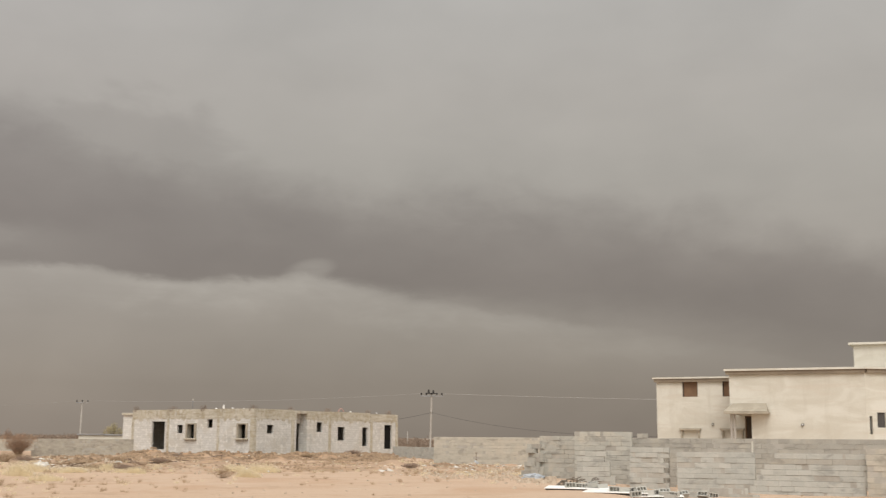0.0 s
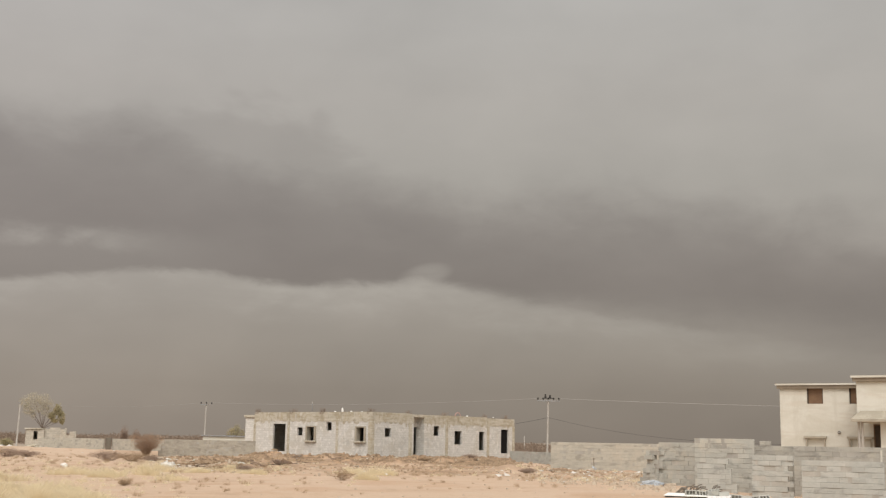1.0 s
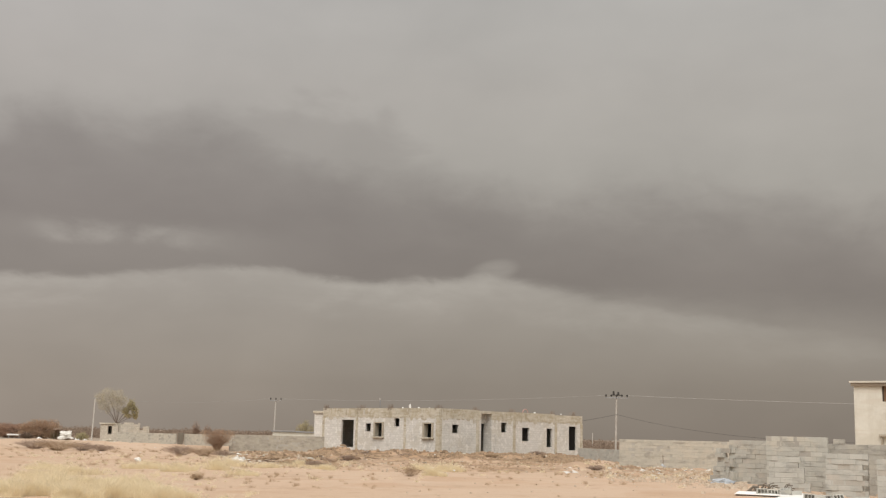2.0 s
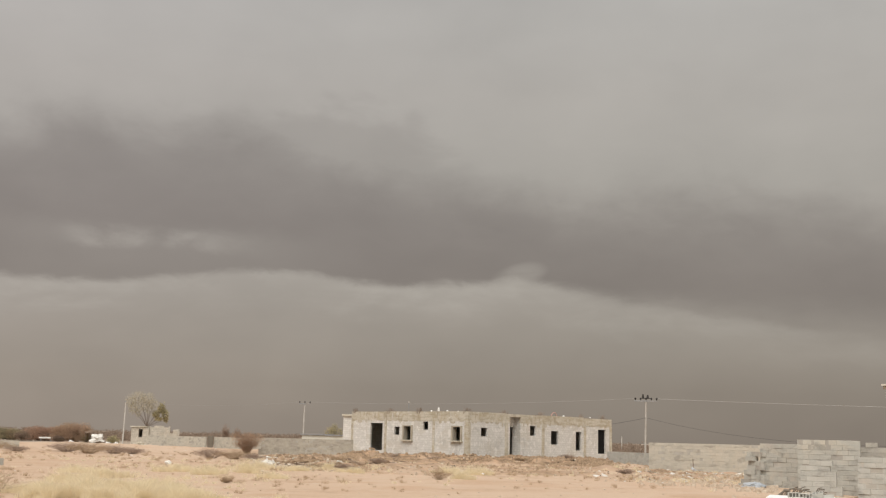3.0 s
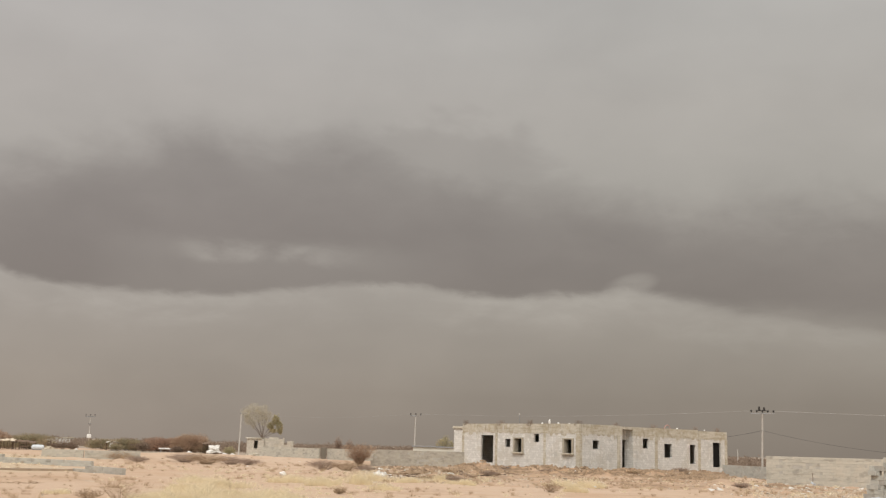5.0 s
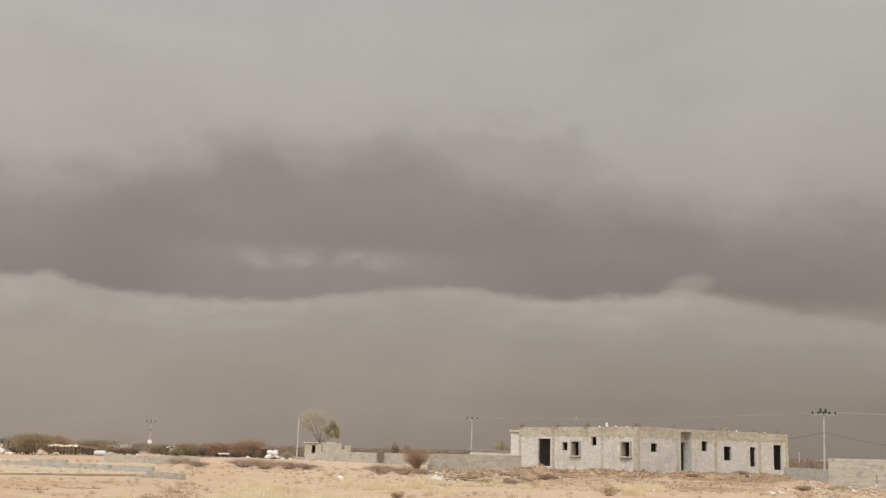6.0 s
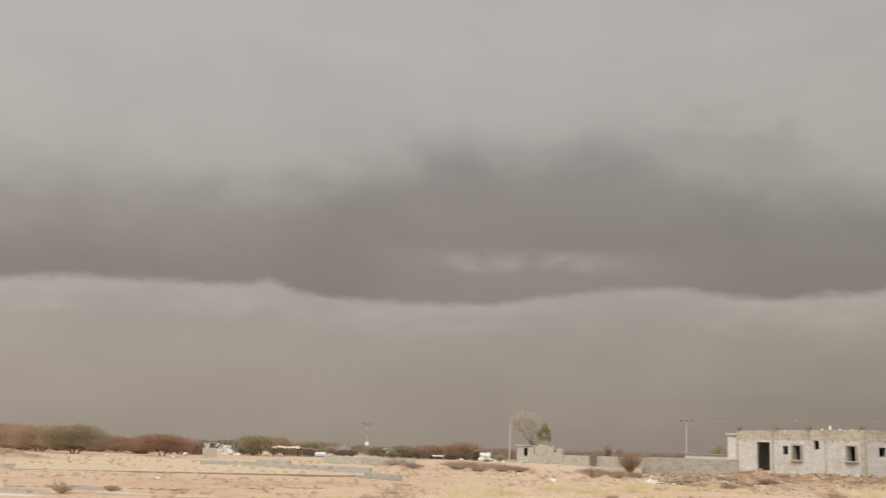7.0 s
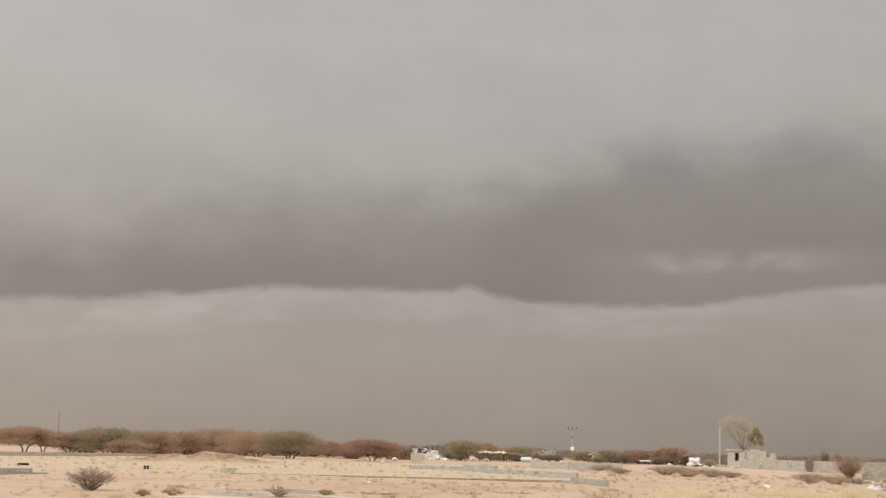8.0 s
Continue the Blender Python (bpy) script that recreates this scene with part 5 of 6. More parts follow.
p0, p1, L = bd(-12.35, 38.4, -15.0, 38.2)
block_wall("block_stack", p0, p1, [(0, L), (0.25, L - 0.4)], "low row of pale blocks laid before the stack", M_BLOCK_NEW, seed=31, z0=-0.25, jitter=0.02)
b = bmesh.new()
tube(b, [(0, 0, 1.15), (0.01, 0, 1.72)], 0.035, 6)
single("timber_post", b, M_PLASTER, put(-14.75, 41.6), "short pale timber post standing against the wall", "post")
# further walls
p0, p1, L = bd(0.45, 76.5, -4.9, 75.5)
block_wall("tan_wall", p0, p1, [(0, L)] * 10, "tan block boundary wall, weathered", M_BLOCK_TAN, seed=12, z0=-0.1)
p0, p1, L = bd(2.4, 98, 0.3, 90)
block_wall("low_wall", p0, p1, [(0, L)] * 6, "low blue-grey block wall joining the house", M_BLOCK_NEW, seed=13, z0=-0.17)
p0, p1, L = bd(19.35, 97, 14.85, 98)
block_wall("yard_wall", p0, p1, [(0.0, L), (0.0, L), (0.0, L), (0.2, L), (0.2, L), (0.2, L), (0.4, L), (0.4, L)], "grey weathered block yard wall with a stepped end", M_BLOCK_YARD, seed=14)
p0, p1, L = bd(21.45, 131, 19.0, 122)
block_wall("far_wall", p0, p1, [(0, L)] * 7, "pale block yard wall running behind a bush", M_BLOCK_TAN, seed=15)
p0, p1, L = bd(24.6, 138, 21.85, 131.5)
block_wall("far_wall", p0, p1, [(0, L)] * 7, "pale block yard wall beside the ruined hut", M_BLOCK_TAN, seed=16)
# low foundation courses out on the sand
p0, p1, L = bd(34.7, 95, 32.85, 94)
block_wall("foundation_wall", p0, p1, [(0, L)] * 4, "pale low block foundation wall", M_BLOCK_TAN, seed=17)
p0, p1, L = bd(32.8, 93, 30.3, 94)
block_wall("foundation_wall", p0, p1, [(0, L)] * 4, "grey low block foundation wall", M_BLOCK_TAN, seed=18)
p0, p1, L = bd(40.6, 83, 37.6, 82)
block_wall("foundation_wall", p0, p1, [(0, L)] * 2, "low line of grey foundation blocks", M_BLOCK, seed=19, dark_every=6)
p0, p1, L = bd(37.9, 80.5, 32.5, 70.0)
block_wall("foundation_wall", p0, p1, [(0, L), (0, L), (0, 4.0)], "low line of grey foundation blocks half sunk in sand", M_BLOCK, seed=20, dark_every=4)
p0, p1, L = bd(33.2, 61.5, 31.0, 56.0)
block_wall("foundation_wall", p0, p1, [(0, L), (L - 4.4, L)], "low grey foundation course ending in the sand", M_BLOCK_OLD, seed=21)
p0, p1, L = bd(49.2, 59.2, 33.4, 61.3)
block_wall("foundation_wall", p0, p1, [(0, L)], "single course of blocks nearly buried in sand", M_BLOCK_SAND, seed=22, z0=-0.10)
p0, p1, L = bd(61.5, 51.0, 57.6, 53.5)
block_wall("foundation_wall", p0, p1, [(0, L), (0, L * 0.8)], "low grey foundation blocks half sunk in sand", M_BLOCK, seed=23)
p0, p1, L = bd(62, 104, 52, 114)
block_wall("foundation_wall", p0, p1, [(0, L), (0, L)], "long low grey block kerb before the trees", M_BLOCK_TAN, seed=24)
single("concrete_block", soft_box(-0.42, -0.2, -0.03, 0.42, 0.2, 0.27, 0.02), M_CONC, put(49.3, 61), "single grey concrete slab lying on the sand", "block")


def hollow_block(m, label="hollow concrete block lying on white boards"):
    h = bmesh.new()
    pierced(h, 0, 0.4, 0.0, 0.2, 0.0, 0.19, [(0.03, 0.135, 0.03, 0.17), (0.16, 0.25, 0.03, 0.17), (0.275, 0.37, 0.03, 0.17)])
    box(h, 0.01, 0.012, 0.01, 0.39, 0.05, 0.19)
    h.transform(Matrix.Rotation(radians(90), 4, "X"))
    h.transform(Matrix.Translation((0, 0.2, 0)))
    h.transform(Matrix.Scale(0.8, 4))
    return single("hollow_block", h, M_BLOCK_NEW, m, label, "block", "loose hollow blocks")


# white boards on the sand with loose hollow blocks on them
r = random.Random(12)
for bearing, d, L, turn, lab in ((-6.6, 37.2, 2.1, -9, "long white board lying on the sand"), (-8.4, 36.2, 2.0, -14, "long white board lying on loose timbers"), (-10.3, 36.0, 1.5, 8, "white board lying on the sand")):
    m = put(bearing, d, turn) @ pose(0, 0, 0.02, 4.5, 0, 0)
    bb = thing("white_board", m, lab, "board", "white boards")
    part("board", soft_box(-L / 2, -0.34, 0.045, L / 2, 0.34, 0.07, 0.006), M_WHITE, bb)
    # battens coloured near black to give the shade under the board
    for y in (-0.33, 0.22):
        part("batten", soft_box(-L / 2 + 0.02, y + 0.05, -0.03, L / 2 - 0.02, y + 0.15, 0.042, 0.01), M_DARK, bb, "batten underneath, coloured dark for the shade below the board")
for i, (bearing, d, z, tip) in enumerate((
        (-5.9, 37.2, 0.065, 90), (-6.5, 37.3, 0.06, 90), (-7.0, 37.0, 0.06, 20), (-7.5, 36.9, 0.06, 0), (-8.0, 36.2, 0.065, 90), (-8.5, 36.0, 0.06, 0), (-8.9, 36.2, 0.065, 90),
        (-9.3, 35.9, 0.065, 55), (-9.7, 35.7, 0.03, 0), (-10.0, 36.1, 0.06, 90), (-10.4, 35.9, 0.06, 35), (-10.9, 36.0, 0.065, 90), (-11.3, 36.2, 0.0, 40), (-11.8, 37.4, 0.0, 0),
        (-12.6, 38.0, 0.0, 90), (-11.5, 38.2, 0.0, 0), (-13.4, 38.6, 0.0, 0), (-12.2, 37.0, 0.0, 60), (-10.6, 35.2, 0.0, 0), (-9.0, 35.2, 0.0, 90))):
    x, y = plan(bearing, d)
    hollow_block(pose(x, y, ground_at(x, y)[0] + z, tip, r.uniform(-8, 8), bearing + r.uniform(-30, 30)))
for i, (bearing, d) in enumerate(((-5.5, 37.6), (-5.8, 37.9), (-6.1, 37.7), (-6.4, 38.2), (-7.1, 38.4))):
    b = bmesh.new()
    for k in range(5):
        a = r.uniform(-1.2, 1.2)
        q = Vector((math.cos(a) * 0.4, r.uniform(-.2, .2), 0.06 + abs(math.sin(a)) * 0.30))
        tube(b, [(r.uniform(-.1, .1), 0, 0.0), tuple(q * 0.5 + Vector((0, 0, 0.12))), tuple(q)], 0.017, 5)
    single("scrap_iron", b, M_GATE, put(bearing, d + 2.0), "tangle of dark scrap iron before the wall", "scrap", "scrap heaps")
single("plastic_sheet", lump(0.34, 0.2, 0.16, 3, 3, 0.5), M_BLUE, put(-4.4, 45.8), "crumpled faded blue plastic sheet by the wall", "plastic sheet")
b = bmesh.new()
tube(b, [(0, 0, -0.05), (0.02, 0, 0.5), (0.0, 0, 0.85)], 0.02, 5)
p = thing("marker_post", put(-1.6, 73.5), "thin stick with a blue rag", "post")
part("stick", b, M_WOOD, p)
part("rag", lump(0.16, 0.1, 0.22, 9, 2, 0.5), M_BLUE, p, "faded blue rag")

# ------------------------------------------------------------------ ruined hut, tree and pole


def hut():
    m = put(24.95, 139, -14)
    h = thing("ruined_hut", m, "small ruined block hut with a broken roofline", "hut")
    b = bmesh.new()
    pierced(b, 0, 2.0, -0.2, 2.05, 0, 0.2, [(0.85, 1.3, 0.95, 1.85)])
    for v in b.verts:
        v.co.x -= 1.0
    part("wall", b, M_RUIN, h)
    part("wall", boxes((-1.0, 0.2, -0.2, -0.8, 2.2, 2.05), (0.8, 0.2, -0.2, 1.0, 2.2, 2.05), (-0.8, 2.0, -0.2, 0.8, 2.2, 2.05)), M_RUIN, h)
    part("roof", soft_box(-1.15, -0.15, 2.053, 0.75, 2.3, 2.2), M_CONC, h, "cracked concrete roof slab")
    rr = random.Random(2)
    b = bmesh.new()
    x, top = 1.01, 2.3
    while x < 4.1:
        top = min(2.4, max(1.7, top + rr.choice((-0.18, 0, 0, 0, 0.18)))) if not 3.2 < x < 3.6 else 1.45
        w = rr.choice((0.18, 0.36, 0.36))
        box(b, x, 0.3 + rr.uniform(-.02, .02), -0.2, x + w, 0.5, top + rr.uniform(-.03, .03))
        x += w + 0.002
        top = max(top, 1.9)
    part("broken_wall", b, M_RUIN, h, "broken stub of block wall")
    part("rubble", lump(0.7, 0.4, 0.25, 5, 3, 0.6), M_CONC, h)
    b = bmesh.new()
    tube(b, [(0, 0, -0.2), (0.06, 0, 2.5), (0.10, 0, 5.1)], [0.09, 0.08, 0.065], 8)
    p = thing("lamp_pole", put(25.72, 146), "slim pale lamp pole beside the hut", "pole")
    part("mast", b, M_POLE, p)
    part("lamp_head", soft_box(-0.12, -0.08, 5.08, 0.15, 0.08, 5.17), M_STEEL, p)


hut()


def feathery_tree():
    m = put(24.75, 150)
    t = thing("feathery_tree", m, "half-bare tree with pale feathery foliage and a green side crown", "tree")
    r = random.Random(6)
    b = bmesh.new()
    pale = [(-1.9, 0, 5.3, 0.7, 0.7, 0.8), (-1.0, 0.2, 5.85, 0.9, 0.8, 0.75), (0.2, 0, 5.7, 0.9, 0.8, 0.8), (0.9, 0, 5.0, 0.6, 0.6, 0.7), (-1.5, 0, 4.5, 0.7, 0.7, 0.8), (-0.4, 0.1, 4.8, 0.9, 0.6, 0.9), (0.5, 0, 4.3, 0.6, 0.5, 0.8), (-0.9, 0, 3.9, 0.4, 0.4, 0.6)]
    green = [(1.9, 0, 4.5, 0.5, 0.5, 0.7), (1.3, 0.1, 3.8, 0.5, 0.5, 0.45), (2.4, 0, 3.7, 0.45, 0.5, 0.75), (1.6, 0, 3.2, 0.5, 0.4, 0.3), (2.5, 0, 3.1, 0.3, 0.3, 0.35)]
    tube(b, [(0.3, 0, -0.2), (0.35, 0, 1.4), (0.3, 0, 2.3)], [0.09, 0.07, 0.06], 7)
    for q in pale + green:
        e = Vector(q[:3])
        f = Vector((0.3, 0, 2.2))
        tube(b, [tuple(f), tuple(f.lerp(e, 0.5) + Vector((r.uniform(-.15, .15), 0, 0.15))), tuple(e)], [0.03, 0.022, 0.008], 5)
    part("trunk", b, M_BARK, t)
    leaf_part("crown", leaf_cloud(pale, 6800, 0.06, 5, 0.2, 1.5), M_LEAF_PALE, t, "pale feathery crown")
    leaf_part("side_crown", leaf_cloud(green, 2600, 0.085, 7, 0.3, 1.3), M_LEAF_GREEN, t, "dusty green side crown")


feathery_tree()
acacia(15.75, 152, 2.0, 3.5, M_LEAF_GREEN, "dusty green shrub behind the annex", 71, 700, 0.1, name="garden_shrub", group="shrubs")
b = boxes((-0.3, 0, -0.1, 0.3, 0.08, 1.3))
bmesh.ops.bevel(b, geom=b.edges[:], offset=0.02, segments=1, affect="EDGES")
g = thing("yard_gate", put(21.65, 130.6), "narrow grey-green metal yard gate between wall ends", "gate")
part("panel", b, M_GATE, g)
for x in (-0.2, 0.0, 0.2):
    part("rib", soft_box(x - 0.02, -0.03, 0.0, x + 0.02, -0.002, 1.1, 0.008), M_GATE, g)
for bearing, hgt in ((20.95, 2.75), (20.4, 2.35)):
    round_bush(bearing, 135, 1.2, hgt, M_BRUSH, "dark bare shrub behind the yard wall", int(hgt * 10), 700, 60, size=0.08)

# ------------------------------------------------------------------ camp under the trees


def shelter(bearing, d, w, hgt, label, seed, roof=M_TARP, turn=0.0, walls=True):
    m = put(bearing, d, turn)
    s = thing("camp_shelter", m, label, "shelter", "camp shelters")
    r = random.Random(seed)
    for x in (-w / 2, 0, w / 2):
        for y in (0, 1.6):
            c = bmesh.new()
            tube(c, [(x, y, -0.1), (x + r.uniform(-.08, .08), y, hgt * r.uniform(0.85, 1.0))], 0.045, 6)
            part("pole", c, M_WOOD, s)
    bm = bmesh.new()
    bmesh.ops.create_grid(bm, x_segments=10, y_segments=6, size=0.5)
    for v in bm.verts:
        x, y = v.co.x, v.co.y
        v.co = Vector((x * w * 1.15, 0.8 + y * 2.1, hgt * 0.93 - 0.35 * abs(x) * hgt * r.uniform(.6, 1.2) + 0.10 * noise.noise(Vector((x * 5, y * 5, seed)))))
    bmesh.ops.solidify(bm, geom=bm.faces[:], thickness=0.03)
    part("cover", bm, roof, s, "sagging dusty tarpaulin cover")
    if walls:
        bm = bmesh.new()
        bmesh.ops.create_grid(bm, x_segments=12, y_segments=6, size=0.5)
        for v in bm.verts:
            x, y = v.co.x, v.co.y
            drop = 0.42 + 0.55 * noise.noise(Vector((x * 3.1, seed * 1.7, 0.5)))
            high = 0.92 - 0.45 * abs(x) + 0.16 * noise.noise(Vector((x * 4, seed, 2.5)))
            v.co = Vector((x * w * 0.72 + w * 0.12 + 0.12 * noise.noise(Vector((y * 4, seed, x * 3))), -0.16 + 0.22 * noise.noise(Vector((x * 7, y * 5, seed))), hgt * (high - max(0.12, drop) * (0.5 - y))))
        bmesh.ops.solidify(bm, geom=bm.faces[:], thickness=0.02)
        part("curtain", bm, M_TARP, s, "pale hanging cloth")
    return m


def lean_to(bearing, d, w, hgt, label, seed, mat, deep=1.8, turn=0.0):
    """A flat sagging sheet on crooked posts."""
    s = thing("lean_to", put(bearing, d, turn), label, "shelter", "lean-to shelters")
    r = random.Random(seed)
    for x in (-w / 2, -w / 6, w / 6, w / 2):
        for y in (0.0, deep):
            c = bmesh.new()
            tube(c, [(x, y, -0.1), (x + r.uniform(-.05, .05), y, hgt * 0.5), (x + r.uniform(-.1, .1), y, hgt * r.uniform(0.92, 1.0))], 0.04, 6)
            part("post", c, M_WOOD, s)
    bm = bmesh.new()
    bmesh.ops.create_grid(bm, x_segments=14, y_segments=8, size=0.5)
    for v in bm.verts:
        x, y = v.co.x, v.co.y
        v.co = Vector((x * w * 1.2, deep / 2 + y * deep * 1.2, hgt - 0.16 * (y < -0.4) - 0.05 * math.cos(x * 9.4) ** 2 - 0.22 * abs(x) + 0.14 * noise.noise(Vector((x * 4, y * 4, seed)))))
    bmesh.ops.solidify(bm, geom=bm.faces[:], thickness=0.03)
    part("sheet", bm, mat, s, "sagging sheet roof")


def hung_cloth(bearing, d, w, z0, z1, label, seed, slope=0.0, turn=0.0, mat=None):
    """A crumpled sheet hanging in folds from a bent rail on two stakes."""
    t = thing("hung_cloth", put(bearing, d, turn), label, "cloth", "hung cloths")
    for x in (-w / 2, w / 2):
        c = bmesh.new()
        tube(c, [(x, 0, -0.1), (x, 0, z1 + slope * x)], 0.035, 6)
        part("stake", c, M_WOOD, t)
    bm = bmesh.new()
    bmesh.ops.create_grid(bm, x_segments=18, y_segments=10, size=0.5)
    for v in bm.verts:
        x, y = v.co.x, v.co.y
        foot = z0 + (z1 - z0) * 0.5 * max(0.0, noise.noise(Vector((x * 3.0, seed * 1.9, 0.3))))
        z = foot + (z1 - foot) * (y + 0.5) + slope * x * w * (0.4 + y) - 0.10 * (1 - 4 * x * x) * (y + 0.5)
        v.co = Vector((x * w * (1.05 - 0.25 * (0.5 - y)), -0.08 + 0.20 * noise.noise(Vector((x * 7, y * 3, seed))) - 0.25 * (0.5 - y), z))
    bmesh.ops.solidify(bm, geom=bm.faces[:], thickness=0.015)
    part("sheet", bm, mat or M_TARP, t, "pale crumpled sheet")


M_CANVAS = weathered("tan_canvas", (0.58, 0.50, 0.39), (0.52, 0.445, 0.34), (0.44, 0.36, 0.27), 1.2, 0.9)
lean_to(27.15, 149, 1.3, 1.55, "ragged lean-to of poles under old timber sheets", 3, M_WOOD)
pile = thing("timber_pile", put(26.95, 146.6), "stack of old timber under a tarpaulin", "timber")
for k in range(9):
    part("plank", soft_box(-0.9 + 0.05 * (k % 2), 0.1 * (k % 3), 0.13 * (k // 3) - 0.03, 0.8 - 0.07 * (k % 3), 0.1 * (k % 3) + 0.09, 0.13 * (k // 3) + 0.095, 0.01), M_WOOD, pile)
single("tarpaulin", lump(0.72, 0.42, 0.50, 44, 4, 0.6), M_TARP, put(26.85, 146.7) @ Matrix.Translation((0, 0.1, 0.34)) @ pose(0, 0, 0, 0, -9, 0), "white tarpaulin thrown over a heap of goods", "tarpaulin")
lean_to(40.85, 142, 1.5, 1.5, "low timber shelter under a dark cover", 4, M_WOOD)
shelter(40.1, 146, 1.8, 1.5, "low timber shelter with pale sheets", 14, M_TARP, walls=False)
lean_to(39.36, 148, 2.1, 1.78, "open shelter under a dark green sheet", 5, M_GREEN)
hung_cloth(39.4, 146.5, 1.1, 0.35, 1.25, "white cloth hanging beneath a green sheet", 9, -0.1)
hung_cloth(40.45, 143.5, 1.2, 0.5, 1.35, "white cloth hung between stakes in the camp", 11, 0.1)
lean_to(36.9, 149, 1.5, 1.32, "low tent of tan canvas over poles", 21, M_CANVAS, turn=14)
lean_to(36.25, 150, 1.5, 1.28, "low tent of tan canvas beside another", 22, M_CANVAS, turn=-10)
acacia(37.85, 145, 4.4, 2.65, M_LEAF_OLIVE, "broad dusty olive thorn bush in the camp", 201, 1300, 0.16, name="thorn_bush", group="thorn bushes")
acacia(35.3, 158, 4.2, 1.95, M_LEAF_OLIVE, "broad dusty olive thorn bush in the camp", 202, 1300, 0.05, name="thorn_bush", group="thorn bushes", skirt=True)
lean_to(35.55, 152, 2.4, 1.15, "long low shelter roofed with brown scrap", 6, M_WOOD)
lean_to(38.1, 150, 1.6, 1.25, "low brown shelter among brushwood", 7, M_WOOD)
for i, (bearing, d, w, h) in enumerate(((39.75, 146, 0.3, 0.5), (39.3, 145, 0.42, 0.4), (40.35, 144, 0.45, 0.4), (40.75, 147, 0.35, 0.5), (39.85, 151, 0.3, 0.8))):
    single("cloth_bundle", lump(w, w * 0.6, h, 60 + i, 4, 0.9), M_TARP, put(bearing, d), "crumpled heap of white cloth in the camp", "cloth", "cloth bundles")
for i, (bearing, d, w, h) in enumerate(((37.6, 149, 0.6, 0.3), (34.4, 153, 0.6, 0.25), (36.9, 147, 0.4, 0.2))):
    single("cloth_bundle", lump(w, w * 0.5, h, 80 + i, 4, 0.9), M_CANVAS, put(bearing, d), "low crumpled bundle of tan canvas", "cloth", "cloth bundles")
shelter(36.3, 168, 2.2, 1.5, "low brushwood shelter with a faded cover", 6, M_WOOD, walls=False)
shelter(31.6, 165, 1.5, 1.4, "small shelter draped with white cloth", 7)
shelter(34.8, 172, 2.6, 1.3, "low dark shelter beside a pale tank", 8, M_WOOD, walls=False)
single("block_store", soft_box(-0.75, 0, -0.1, 0.75, 1.2, 1.0, 0.03), M_RUIN, put(40.2, 128), "small grey block store", "store")
s = thing("block_shed", put(33.97, 262, 6), "far pale block shed with a flat roof", "shed")
part("wall", boxes((-2.8, 0, -0.3, 2.8, 4, 1.45)), M_HOUSE, s)
part("roof", soft_box(-3.0, -0.2, 1.453, 3.0, 4.2, 1.6), M_CONC, s)
p = thing("water_tank", put(34.9, 150), "pale blue cylindrical water tank lying on the sand", "tank")
b = bmesh.new()
tube(b, [(-0.74, 0, 0.32), (-0.66, 0, 0.32), (-0.58, 0, 0.32), (0.58, 0, 0.32), (0.66, 0, 0.32), (0.74, 0, 0.32)], [0.12, 0.25, 0.32, 0.32, 0.25, 0.12], 14)
part("barrel", b, M_TANK, p)
part("cradle", boxes((-0.5, -0.3, -0.05, -0.4, 0.3, 0.06), (0.4, -0.3, -0.05, 0.5, 0.3, 0.06)), M_STEEL, p)
b = bmesh.new()
tube(b, [(0, 0, 0.60), (0, 0, 0.70)], 0.12, 10)
part("lid", b, M_BLUE, p)
p = thing("white_trough", put(29.15, 156), "long white trough on short legs", "trough")
part("basin", soft_box(-0.85, -0.25, 0.38, 0.85, 0.25, 0.56, 0.03), M_WHITE, p)
for x in (-0.6, 0.6):
    part("leg", boxes((x - 0.05, -0.2, -0.05, x + 0.05, 0.2, 0.377)), M_STEEL, p)
for i, (bearing, d, s) in enumerate(((28.05, 150, 0.28), (41.9, 118, 0.16), (44.9, 118, 0.14), (52.3, 112, 0.2), (46.0, 55, 0.07), (23.55, 60, 0.16), (38.9, 142, 0.3), (39.55, 144, 0.26), (41.3, 130, 0.3), (37.4, 150, 0.2), (33.2, 158, 0.22), (26.0, 139, 0.3), (26.3, 141, 0.4))):
    single("white_sack", lump(s, s * 0.8, s * 0.7, 20 + i, 3, 0.55), M_TARP if i % 3 else M_WHITE, put(bearing, d), "pale stuffed sack on the sand", "sack", "sacks")
for bearing in (53.17, 53.03):
    b = bmesh.new()
    tube(b, [(0, 0, -0.02), (0, 0, 0.02), (0, 0, 0.16), (0, 0, 0.19)], [0.06, 0.068, 0.068, 0.055], 12)
    c = thing("black_can", put(bearing, 63.2), "small black can standing on the sand", "can", "black cans")
    part("body", b, M_RUBBER, c)
    b = bmesh.new()
    tube(b, [(0, 0, 0.191), (0, 0, 0.215)], 0.02, 8)
    part("spout", b, M_RUBBER, c)
p = thing("old_tyre", put(58.6, 69), "old black tyre lying half buried", "tyre")
b = bmesh.new()
ring = [(0.24 * math.cos(a * math.pi / 10), 0.24 * math.sin(a * math.pi / 10), 0.04) for a in range(20)]
tube(b, ring + ring[:1], 0.075, 8)
part("tread", b, M_RUBBER, p)

